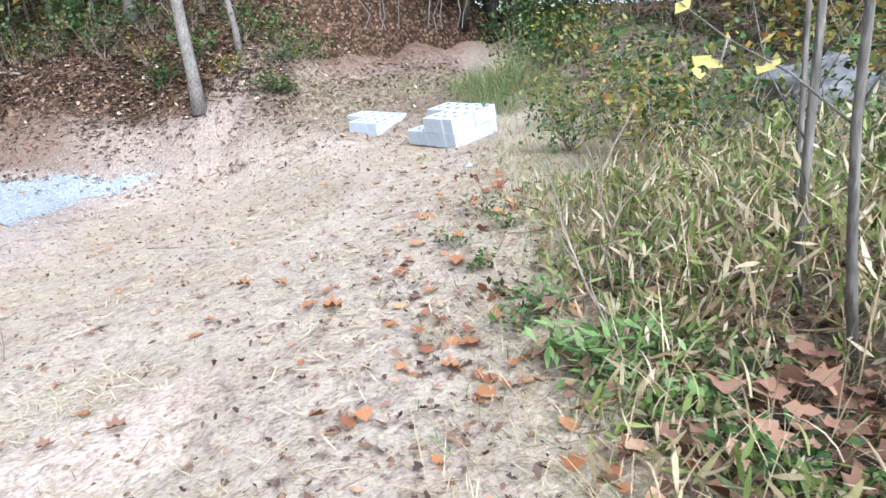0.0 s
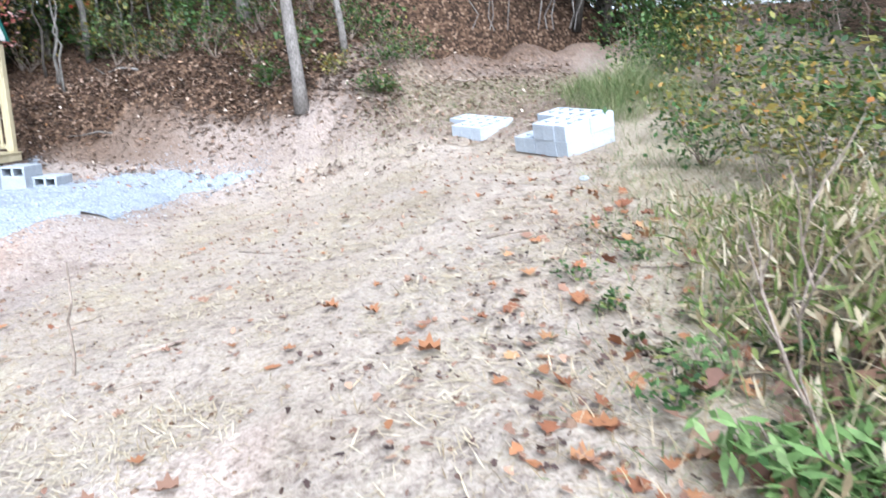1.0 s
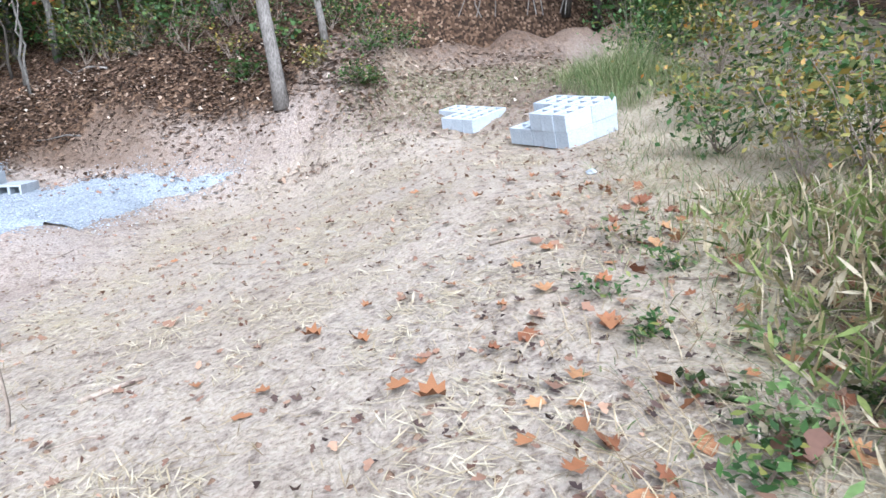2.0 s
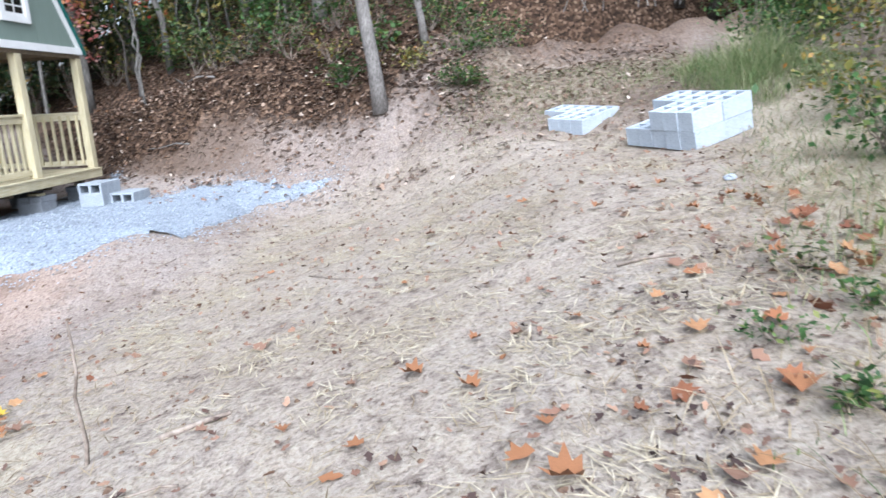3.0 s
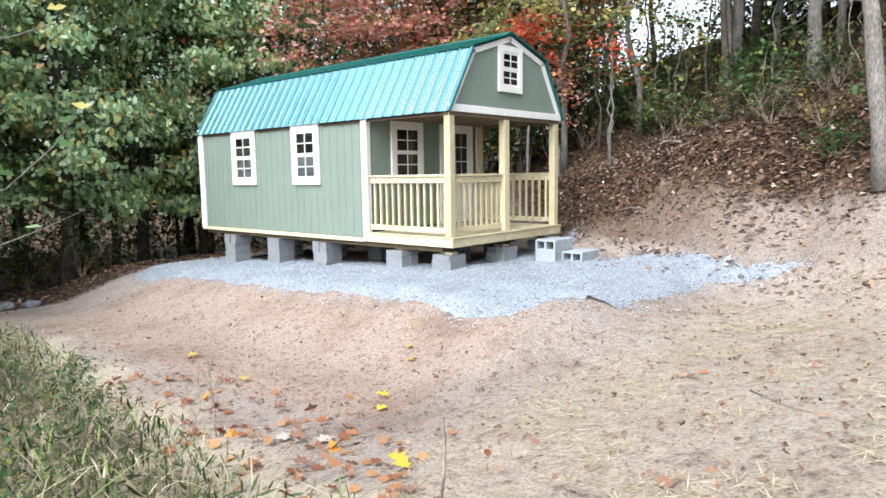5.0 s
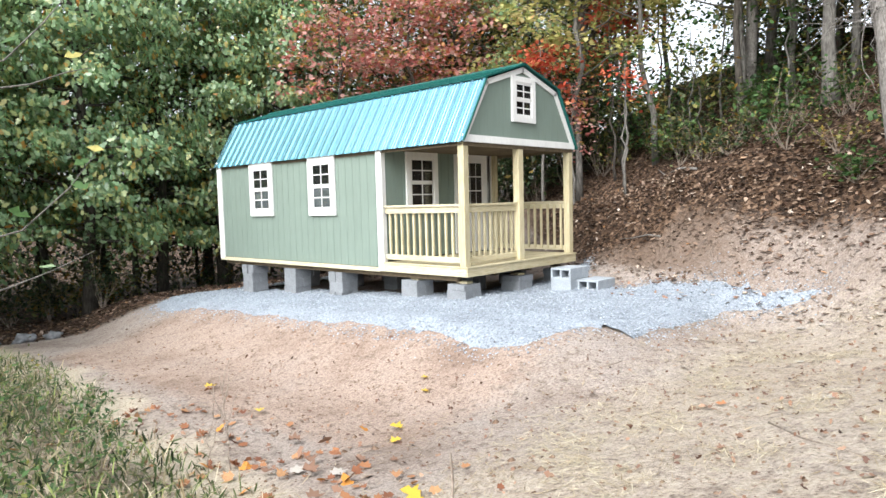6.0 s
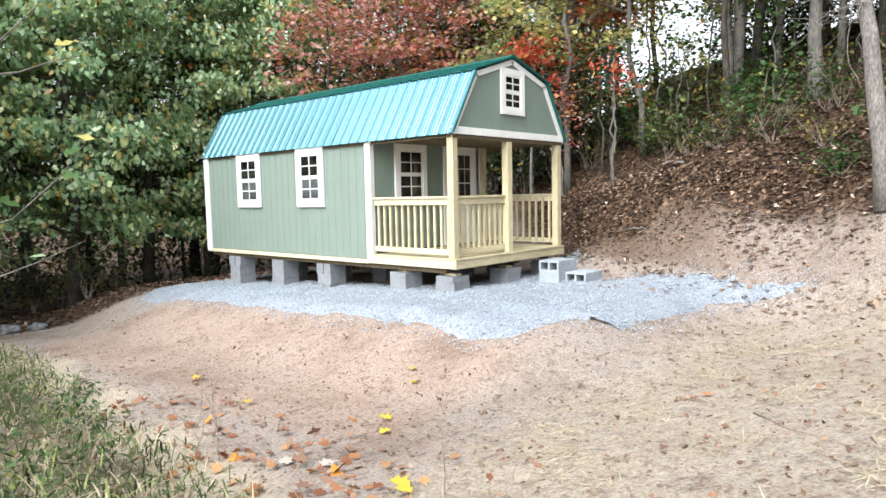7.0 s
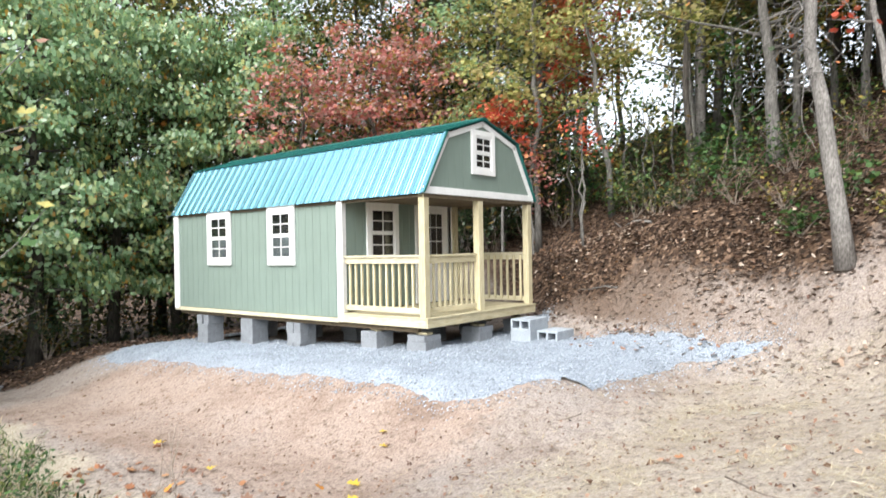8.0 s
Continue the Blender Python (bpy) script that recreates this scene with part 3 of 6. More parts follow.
def build_gravel():
    s = Shape()
    step, idx = 0.10, {}
    for j in range(int(13.6 / step)):
        for i in range(int(6.8 / step)):
            x, y = -2.4 + i * step, -5.2 + j * step
            if gravel_reach(x, y) > -0.02:
                q = []
                for dx, dy in ((0, 0), (1, 0), (1, 1), (0, 1)):
                    k = (i + dx, j + dy)
                    if k not in idx:
                        px, py = -2.4 + k[0] * step, -5.2 + k[1] * step
                        r = gravel_reach(px, py)
                        idx[k] = len(s.v)
                        s.v.append((px, py, rough_height(px, py) + 0.062 * smooth(0.0, 0.4, r) - 0.02 + 0.012 * noise.noise((px * 7, py * 7, 1))))
                    q.append(idx[k])
                s.f.append(tuple(q))
    solid("gravel_bed", s, GRAVEL, "grey crushed limestone gravel bed under the cabin", "gravel", kind="structure", smooth_faces=True)
    rng = random.Random(5)
    st = Shape()
    base = [(1, 0, 0), (-0.2, 0.9, 0.1), (-0.8, -0.2, 0), (0.1, -0.9, -0.1), (0.1, 0.1, 0.75), (0, 0, -0.5)]
    fs = [(0, 1, 4), (1, 2, 4), (2, 3, 4), (3, 0, 4), (1, 0, 5), (2, 1, 5), (3, 2, 5), (0, 3, 5)]
    count = 0
    while count < 17000:
        x, y = rng.uniform(-2.6, 4.2), rng.uniform(-5.2, 8.2)
        r = gravel_reach(x, y)
        if r < -0.55 or (r < 0 and rng.random() > math.exp(r * 9)):
            continue
        # few stones below the floor, to keep that shaded ground dark
        if x > 0.6 and y > 0.6 and rng.random() < 0.85:
            continue
        h = rough_height(x, y) + 0.05 * smooth(-0.08, 0.5, r) - 0.004
        k, a = rng.uniform(0.008, 0.021), rng.uniform(0, 6.28)
        ca, sa = math.cos(a) * k, math.sin(a) * k
        zz = rng.uniform(0.6, 1.0) * k
        st.add([(x + px * ca - py * sa, y + px * sa + py * ca, h + pz * zz + 0.3 * zz) for px, py, pz in base], fs)
        count += 1
    solid("gravel_stones", st, STONE, "loose grey crushed limestone pieces on the bed", "gravel", kind="stuff")


build_gravel()


# ---- cabin ----
W, L, H, P = 3.12, 7.46, 2.10, 1.91
KX, KZ, RZ = 0.55, 3.09, 3.42
DECK = 0.16
cabin = thing("cabin", "small sage-green barn-style cabin with teal metal roof and pine porch", "cabin")


def grooved(length, z0, z1, thick=0.018, pitch=0.203):
    """A siding sheet in the plane y = 0, its face towards -y, with upright grooves, along x from 0."""
    prof, x = [(0.0, 0.0)], pitch / 2
    while x < length - 0.02:
        prof += [(x - 0.009, 0.0), (x - 0.006, 0.008), (x + 0.006, 0.008), (x + 0.009, 0.0)]
        x += pitch
    prof.append((length, 0.0))
    n = len(prof)
    s = Shape()
    s.add([(a, b, z0) for a, b in prof] + [(a, b, z1) for a, b in prof], [(i, i + 1, n + i + 1, n + i) for i in range(n - 1)])
    return s.add([(0, thick, z0), (length, thick, z0), (length, thick, z1), (0, thick, z1)], [(1, 0, 3, 2)])


def place(ob, m):
    ob.matrix_local = m
    return ob


SIDE_LEFT = Matrix(((0, 1, 0, 0), (-1, 0, 0, 0), (0, 0, 1, 0), (0, 0, 0, 1)))  # sheet x runs towards -y, face towards -x

# left long wall, in three sheets round its window openings
WIN_Z0, WIN_Z1 = 0.985, 2.10
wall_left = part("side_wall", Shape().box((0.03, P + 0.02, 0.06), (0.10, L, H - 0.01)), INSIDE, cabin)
sheets = [(L - 0.0, L - 1.22), (L - 1.22, L - 2.44), (L - 2.44, L - 3.66), (L - 3.66, L - 4.88), (L - 4.88, P + 0.0)]
for a, b in sheets:
    place(part("siding_sheet", grooved(a - b - 0.003, 0.07, H + 0.02), SIDING, wall_left, "sage-green grooved siding"), Matrix.Translation((0.01, a, 0)) @ SIDE_LEFT)
wall_right = part("side_wall", Shape().box((W - 0.10, P + 0.02, 0.06), (W - 0.01, L, H - 0.01)), SIDING, cabin)
wall_back = part("end_wall", Shape().box((0.10, L - 0.08, 0.06), (W - 0.10, L - 0.005, H)), SIDING, cabin)
wall_porch = part("porch_wall", Shape().box((0.02, P + 0.03, DECK + 0.04), (W - 0.02, P + 0.09, H + 0.05)), INSIDE, cabin)
for a, b in ((0.02, 1.24), (1.24, W - 0.02)):
    place(part("siding_sheet", grooved(b - a - 0.003, DECK + 0.02, H + 0.05), SIDING, wall_porch, "sage-green grooved siding"), Matrix.Translation((a, P, 0)))
part("cabin_floor", Shape().box((0.02, 0.03, 0.03), (W - 0.02, L - 0.02, 0.11)), DARKWOOD, cabin)

# gables
def gable(y, front):
    prof = [(0.03, H + 0.02), (W - 0.03, H + 0.02), (W - KX + 0.0, KZ - 0.05), (W / 2, RZ - 0.05), (KX, KZ - 0.05)]
    s = Shape()
    s.add([(x, y, z) for x, z in prof] + [(x, y + 0.05, z) for x, z in prof],
          [(0, 1, 2, 3, 4), (9, 8, 7, 6, 5)] + [(i, i + 5, (i + 1) % 5 + 5, (i + 1) % 5) for i in range(5)])
    g = part("gable", s, SIDING, cabin)
    if front:
        x = 0.2
        while x < W - 0.15:
            top = H + 0.02 + (x - 0.03) / (KX - 0.03) * (KZ - H) if x < KX else (H + 0.02 + (W - 0.03 - x) / (KX - 0.03) * (KZ - H) if x > W - KX else KZ - 0.05 + (1 - abs(x - W / 2) / (W / 2 - KX)) * (RZ - KZ))
            if top - 0.14 > H + 0.14 and not 1.22 < x < 1.96:
                part("siding_batten", Shape().box((x - 0.003, y - 0.002, H + 0.13), (x + 0.003, y, top - 0.14)), SIDING, g)
            x += 0.203
    return g


def board(a, b, width, y0, y1, inward):
    """A trim board in the x-z plane from a to b, its width laid to the side inward."""
    (x0, z0), (x1, z1) = a, b
    l = math.hypot(x1 - x0, z1 - z0)
    nx, nz = -(z1 - z0) / l * width * inward, (x1 - x0) / l * width * inward
    q = [(x0, z0), (x1, z1), (x1 + nx, z1 + nz), (x0 + nx, z0 + nz)]
    return Shape().add([(x, y0, z) for x, z in q] + [(x, y1, z) for x, z in q], [(0, 1, 2, 3), (7, 6, 5, 4)] + [(i, i + 4, (i + 1) % 4 + 4, (i + 1) % 4) for i in range(4)])


gable(0.0, True)
gable(L - 0.06, False)
for y0, y1 in ((-0.028, -0.003), (L, L + 0.02)):
    part("gable_trim", Shape().box((-0.03, y0 - 0.004, H), (W + 0.03, y1, H + 0.115), 0.004), WHITE, cabin, "white painted trim board")
    part("gable_trim", board((0.0, H + 0.115), (KX, KZ + 0.01), 0.085, y0, y1, -1), WHITE, cabin)
    part("gable_trim", board((KX, KZ + 0.01), (W / 2, RZ), 0.085, y0, y1, -1), WHITE, cabin)
    part("gable_trim", board((W / 2, RZ), (W - KX, KZ + 0.01), 0.085, y0, y1, -1), WHITE, cabin)
    part("gable_trim", board((W - KX, KZ + 0.01), (W, H + 0.115), 0.085, y0, y1, -1), WHITE, cabin)

# corner boards
for a, b in (((-0.028, P - 0.04, 0.02), (0.008, P + 0.10, H)), ((-0.028, L - 0.16, 0.02), (0.008, L + 0.02, H)), ((W - 0.20, P - 0.03, DECK), (W + 0.02, P - 0.004, H + 0.05)), ((0.01, P - 0.021, DECK), (0.09, P - 0.004, H + 0.05))):
    part("corner_board", Shape().box(a, b, 0.004), WHITE, cabin, "white painted corner board")
part("bottom_board", Shape().box((-0.022, P + 0.1, -0.012), (0.006, L + 0.01, 0.062), 0.003), RAILWOOD, cabin, "bare pine skirt board")


# roof of ribbed steel sheets
def roof_sheet(length, slope, ribs):
    """A steel sheet: length along y, slope up along x, ribs running up the slope."""
    prof, pitch = [], length / ribs
    for i in range(ribs):
        y = i * pitch
        prof += [(y, 0.0), (y + 0.010, 0.020), (y + 0.032, 0.020), (y + 0.046, 0.0)]
        for k in (1, 2):
            yy = y + 0.047 + (pitch - 0.047) * k / 3
            prof += [(yy - 0.012, 0.0), (yy, 0.004), (yy + 0.012, 0.0)]
    prof.append((length, 0.0))
    n = len(prof)
    s = Shape()
    s.add([(0, y, z) for y, z in prof] + [(slope, y, z) for y, z in prof], [(i, n + i, n + i + 1, i + 1) for i in range(n - 1)])
    s.add([(0, y, z - 0.006) for y, z in prof] + [(slope, y, z - 0.006) for y, z in prof], [(i, i + 1, n + i + 1, n + i) for i in range(n - 1)])
    return s.add([(0, y, z) for y, z in prof] + [(0, y, z - 0.006) for y, z in prof], [(i, i + 1, n + i + 1, n + i) for i in range(n - 1)])


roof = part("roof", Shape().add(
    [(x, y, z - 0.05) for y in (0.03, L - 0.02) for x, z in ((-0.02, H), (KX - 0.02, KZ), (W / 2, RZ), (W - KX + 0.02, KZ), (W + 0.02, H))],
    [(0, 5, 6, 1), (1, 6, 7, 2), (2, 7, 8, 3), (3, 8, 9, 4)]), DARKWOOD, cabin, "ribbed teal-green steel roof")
Y0, Y1, N = -0.06, L + 0.06, 8
low = [(-0.075, H + 0.0), (KX - 0.03, KZ + 0.03)]
up = [(KX - 0.06, KZ + 0.035), (W / 2, RZ + 0.035)]
sl, su = math.hypot(low[1][0] - low[0][0], low[1][1] - low[0][1]), math.hypot(up[1][0] - up[0][0], up[1][1] - up[0][1])
al, au = math.degrees(math.atan2(low[1][1] - low[0][1], low[1][0] - low[0][0])), math.degrees(math.atan2(up[1][1] - up[0][1], up[1][0] - up[0][0]))
wide = (Y1 - Y0) / N
# lower sheets take the sky-brightened tone, upper sheets the dark one
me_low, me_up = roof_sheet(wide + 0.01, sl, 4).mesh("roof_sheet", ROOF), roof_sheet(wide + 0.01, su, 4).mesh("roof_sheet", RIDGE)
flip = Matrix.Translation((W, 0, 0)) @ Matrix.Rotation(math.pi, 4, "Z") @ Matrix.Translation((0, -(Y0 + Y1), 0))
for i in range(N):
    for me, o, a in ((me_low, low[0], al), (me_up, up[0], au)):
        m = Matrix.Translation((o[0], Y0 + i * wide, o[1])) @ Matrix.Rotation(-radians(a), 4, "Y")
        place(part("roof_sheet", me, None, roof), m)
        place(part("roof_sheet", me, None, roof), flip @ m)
part("ridge_cap", Shape().add([(W / 2 + dx, y, RZ + 0.075 - abs(dx) * 0.38) for y in (Y0 - 0.01, Y1 + 0.01) for dx in (-0.16, 0, 0.16)] + [(W / 2 + dx, y, RZ + 0.060 - abs(dx) * 0.38) for y in (Y0 - 0.01, Y1 + 0.01) for dx in (-0.16, 0, 0.16)],
                             [(0, 3, 4, 1), (1, 4, 5, 2), (6, 7, 10, 9), (7, 8, 11, 10), (0, 1, 7, 6), (1, 2, 8, 7), (3, 9, 10, 4), (4, 10, 11, 5), (0, 6, 9, 3), (2, 5, 11, 8)]), RIDGE, roof)
for s in (0, 1):
    for a, b in ((low[0], low[1]), (up[0], up[1])):
        q = board((a[0] - 0.005, a[1] + 0.02), (b[0], b[1] + 0.02), 0.026, Y0 - 0.018, Y0 + 0.03, -1)
        if s:
            q.v = [(W - x, y, z) for x, y, z in q.v]
            q.f = [f[::-1] for f in q.f]
        part("rake_flashing", q, RIDGE, roof)
# the ceiling's dark tone carries part of the porch's shade
part("porch_ceiling", Shape().box((0.05, 0.06, H + 0.0), (W - 0.05, P - 0.002, H + 0.03)), DARKWOOD, cabin, "bare wooden porch ceiling, its brown deepened for the porch shade")
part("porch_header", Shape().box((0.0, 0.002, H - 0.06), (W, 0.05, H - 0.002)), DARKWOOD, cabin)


# windows and door
def window(x0, x1, z0, z1, m, trim=0.10, screened=False, label="white-framed window with dark panes"):
    """A sash window with trim, in the plane y = 0, facing -y, under the matrix m."""
    w = thing("window", label, "")
    del w["label"]
    w.parent = cabin
    w.matrix_local = m
    for a, b in (((x0, 0, z0), (x0 + trim, 0, z1)), ((x1 - trim, 0, z0), (x1, 0, z1)), ((x0 + trim, 0, z1 - trim), (x1 - trim, 0, z1)), ((x0 + trim, 0, z0), (x1 - trim, 0, z0 + trim))):
        part("window_trim", Shape().box((a[0], -0.040, a[2]), (b[0], 0.0, b[2]), 0.003), WHITE, w)
    a0, a1, c0, c1 = x0 + trim, x1 - trim, z0 + trim, z1 - trim
    mid = (c0 + c1) / 2
    t = 0.035
    for k, (zz0, zz1, yy) in enumerate(((mid, c1, -0.032), (c0, mid, -0.026))):
        fr = Shape()
        fr.box((a0, yy, zz0), (a0 + t, yy + 0.02, zz1)).box((a1 - t, yy, zz0), (a1, yy + 0.02, zz1))
        fr.box((a0 + t, yy, zz0), (a1 - t, yy + 0.02, zz0 + t)).box((a0 + t, yy, zz1 - t), (a1 - t, yy + 0.02, zz1))
        part("sash", fr, WHITE, w)
        sash = w
        xm, zm = (a0 + a1) / 2, (zz0 + zz1) / 2
        part("glazing_bar", Shape().box((xm - 0.010, yy + 0.002, zz0 + t), (xm + 0.010, yy + 0.014, zz1 - t)), WHITE, sash)
        part("glazing_bar", Shape().box((a0 + t, yy + 0.003, zm - 0.010), (a1 - t, yy + 0.013, zm + 0.010)), WHITE, sash)
        part("pane", Shape().box((a0 + t, yy + 0.006, zz0 + t), (a1 - t, yy + 0.010, zz1 - t)), GLASS, sash)
        if k and screened:
            part("insect_screen", Shape().box((a0 + t, yy + 0.012, zz0 + t), (a1 - t, yy + 0.014, zz1 - t)), SCREEN, sash)
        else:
            # dark sheet close behind the glass in place of the room's darkness
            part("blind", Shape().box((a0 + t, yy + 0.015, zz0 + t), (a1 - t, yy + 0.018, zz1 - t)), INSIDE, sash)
    return w


window(-3.99, -3.165, WIN_Z0, WIN_Z1 + 0.005, SIDE_LEFT, 0.125, True)
window(-6.095, -5.235, WIN_Z0, WIN_Z1 + 0.005, SIDE_LEFT, 0.125, True)
window(0.59, 1.42, 1.0, 2.10, Matrix.Translation((0, P, 0)), 0.11)
window(1.22, 1.89, 2.49, 3.25, Matrix.Translation((0, -0.004, 0)), 0.10)
door = part("porch_door", Shape().box((2.02, P - 0.012, DECK + 0.02), (2.92, P - 0.002, 2.08)), WHITE, cabin, "white porch door with nine small panes")
for a, b in (((1.90, DECK + 0.01), (2.02, 2.14)), ((2.92, DECK + 0.01), (2.99, 2.14)), ((2.02, 2.08), (2.92, 2.14))):
    part("door_trim", Shape().box((a[0], P - 0.03, a[1]), (b[0], P - 0.003, b[1]), 0.003), WHITE, door)
for i in range(3):
    for j in range(3):
        part("pane", Shape().box((2.20 + i * 0.18, P - 0.018, 1.12 + j * 0.28), (2.36 + i * 0.18, P - 0.013, 1.38 + j * 0.28)), GLASS, door)
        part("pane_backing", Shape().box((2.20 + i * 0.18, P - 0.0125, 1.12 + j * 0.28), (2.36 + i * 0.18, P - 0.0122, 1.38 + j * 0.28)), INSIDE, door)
part("door_panel", Shape().box((2.15, P - 0.018, 0.32), (2.44, P - 0.0125, 0.95), 0.002), WHITE, door)
part("door_panel", Shape().box((2.50, P - 0.018, 0.32), (2.79, P - 0.0125, 0.95), 0.002), WHITE, door)
part("door_knob", Shape().tube([(2.10, P - 0.012, 1.05), (2.10, P - 0.04, 1.05), (2.10, P - 0.055, 1.05), (2.10, P - 0.07, 1.05)], [0.012, 0.012, 0.028, 0.018], 10), BLOCK, door, "dull metal door knob", True)

# deck, posts and railings
deck = part("deck_frame", Shape().box((-0.02, -0.04, 0.0), (W + 0.02, -0.002, DECK - 0.028), 0.003), DECKWOOD, cabin, "treated pine porch deck")
part("rim_joist", Shape().box((-0.022, 0.0, 0.0), (0.018, P + 0.09, DECK - 0.028), 0.003), RAILWOOD, deck)
part("rim_joist", Shape().box((W - 0.018, 0.0, 0.0), (W + 0.022, P, DECK - 0.028), 0.003), RAILWOOD, deck)
ny = 13
for i in range(ny):
    y0 = -0.055 + i * (P + 0.04) / ny
    part("deck_board", Shape().box((-0.03, y0, DECK - 0.026), (W + 0.03, y0 + (P + 0.04) / ny - 0.007, DECK), 0.003), DECKWOOD, deck)
for x0, x1 in ((-0.004, 0.118), (1.42, 1.56), (W - 0.125, W + 0.004)):
    part("porch_post", Shape().box((x0, 0.004, DECK), (x1, 0.128, H - 0.003), 0.006), PINE, cabin, "square treated pine post")
part("porch_post", Shape().box((W - 0.09, P - 0.13, DECK), (W, P - 0.034, H - 0.003), 0.006), PINE, cabin)


def railing(x0, y0, x1, y1, top=1.12, bottom=0.30):
    r = part("railing", Shape(), PINE, cabin, "pine porch railing with square balusters")
    along = x1 - x0 > y1 - y0
    t = 0.036

    def bar(name, z0, z1, half, a=0.0):
        lo = (x0 + a, y0 - half, z0) if along else (x0 - half, y0 + a, z0)
        hi = (x1 - a, y0 + half, z1) if along else (x0 + half, y1 - a, z1)
        part(name, Shape().box(lo, hi, 0.003), DECKWOOD if along else RAILWOOD, r)

    bar("top_rail", top - 0.012, top + 0.024, 0.045)
    bar("upper_stringer", top - 0.115, top - 0.014, t / 2)
    bar("lower_stringer", bottom - 0.09, bottom, t / 2)
    n = max(3, round(((x1 - x0) if along else (y1 - y0)) / 0.152))
    me = Shape().box((-0.019, -0.019, bottom - 0.06), (0.019, 0.019, top - 0.03), 0.002).mesh("baluster", PINE)
    for i in range(n):
        k = (i + 0.5) / n
        ob = part("baluster", me, None, r)
        ob.matrix_local = Matrix.Translation((x0 + (x1 - x0) * k, y0 + 0.037, 0) if along else (x0 + (0.037 if x0 < 1 else -0.037), y0 + (y1 - y0) * k, 0))
    return r


railing(0.06, 0.13, 0.06, P - 0.03)
railing(0.12, 0.085, 1.42, 0.085)
railing(W - 0.06, 0.13, W - 0.06, P - 0.13)
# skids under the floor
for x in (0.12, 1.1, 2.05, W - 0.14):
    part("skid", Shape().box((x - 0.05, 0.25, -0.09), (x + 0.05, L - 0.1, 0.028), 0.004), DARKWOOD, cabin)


# ---- concrete blocks ----
def block_shape(l=0.39, w=0.19, h=0.19):
    """A hollow block standing with its two cores upright, base at z = 0."""
    s, t, c = Shape(), 0.034, 0.004
    s.box((-l / 2, -w / 2, 0), (l / 2, -w / 2 + t, h), c).box((-l / 2, w / 2 - t, 0), (l / 2, w / 2, h), c)
    for x0, x1 in ((-l / 2 + 0.001, -l / 2 + t), (-t / 2, t / 2), (l / 2 - t, l / 2 - 0.001)):
        s.box((x0, -w / 2 + t - 0.004, 0.001), (x1, w / 2 - t + 0.004, h - 0.001))
    return s


BLOCK_ME = block_shape().mesh("concrete_block", BLOCK)
STEP_ME = block_shape().mesh("concrete_block", STEPBLOCK)
PALE_ME = block_shape().mesh("concrete_block", NEWBLOCK)
CAP_ME = Shape().box((-0.195, -0.095, 0), (0.195, 0.095, 0.095), 0.005).mesh("cap_block", BLOCK)
PIER_LABEL = "grey hollow concrete block in a pier under the cabin"


def lay(me, m, label, group):
    ob = new("cap_block" if me is CAP_ME else "concrete_block", me)
    ob.matrix_world = m
    return tagged(ob, label, "concrete block", group)


for x in (0.20, 1.62, W - 0.22):
    for y in (0.22, 1.28, 3.30, 4.80, 6.40):
        g = height(x, y) + 0.03
        rng = random.Random(int(x * 100 + y * 10))
        z, course = -0.09, 0
        if y < 2:
            shim = Shape().box((-0.12, -0.07, 0), (0.12, 0.07, 0.036), 0.003)
            z -= 0.036
            solid("wooden_shim", shim, PINE, "short pine shim board between pier and cabin", "shim", pose(x, y, z, 0, 0, 80 + rng.uniform(-9, 9)), "pier shims")
        while z > g + 0.01:
            tall = 0.095 if (y < 2 and course == 0) else 0.19
            z -= tall
            turn = 90 * (course % 2) + rng.uniform(-3, 3)
            for side in (-0.0985, 0.0985):
                lay(CAP_ME if tall < 0.1 else BLOCK_ME, pose(x + rng.uniform(-0.01, 0.01), y + rng.uniform(-0.01, 0.01), z, 0, 0, turn) @ pose(0, side, 0), PIER_LABEL, "pier blocks")
            course += 1
# steps of blocks: some upright, some laid on their sides with the cores towards the yard
STEP = "grey concrete block set as a step before the porch"
SX, SY = 1.74, -0.40
zs = height(SX + 0.4, SY - 0.2) + 0.02
for k in range(3):
    x = SX + 0.095 + 0.193 * k
    lay(STEP_ME, pose(x, SY - 0.195, zs, 0, 0, 90), STEP, "step blocks")
    lay(STEP_ME, pose(x - 0.095, SY - 0.195, zs + 0.191 + 0.095, 0, 90, 0) @ pose(0, 0, 0, 0, 0, 90), STEP, "step blocks")
    lay(STEP_ME, pose(x + 0.10, SY - 0.595, zs - 0.005 + 0.095, 0, 90, 0) @ pose(0, 0, 0, 0, 0, 90), STEP, "step blocks")
# two stacks of new blocks in the yard
NEW = "pale new concrete block in a stack in the yard"


def stack(x, y, z, turn, tilt, side, rows, group):
    """Courses of blocks laid end-on on the slope, from the front right corner. rows: (course, row deep, blocks across, shift)."""
    base = pose(x, y, z, 0, 0, turn) @ Matrix.Rotation(radians(tilt), 4, "X") @ Matrix.Rotation(radians(side), 4, "Y")
    rng = random.Random(round(x * 10))
    for course, deep, across, shift in rows:
        for i in range(across):
            m = base @ pose(shift - 0.097 - i * 0.1945 + rng.uniform(-0.003, 0.003), 0.197 + 0.394 * deep + rng.uniform(-0.008, 0.008), 0.191 * course, 0, 0, 90 + rng.uniform(-1.0, 1.0))
            lay(PALE_ME, m, NEW, group)


stack(-2.02, -8.92, 0.425, -152, 13, 1.6, [(0, 0, 5, 0.0), (0, 1, 5, 0.0), (1, 0, 3, 0.0), (1, 1, 5, 0.01)], "larger block stack")
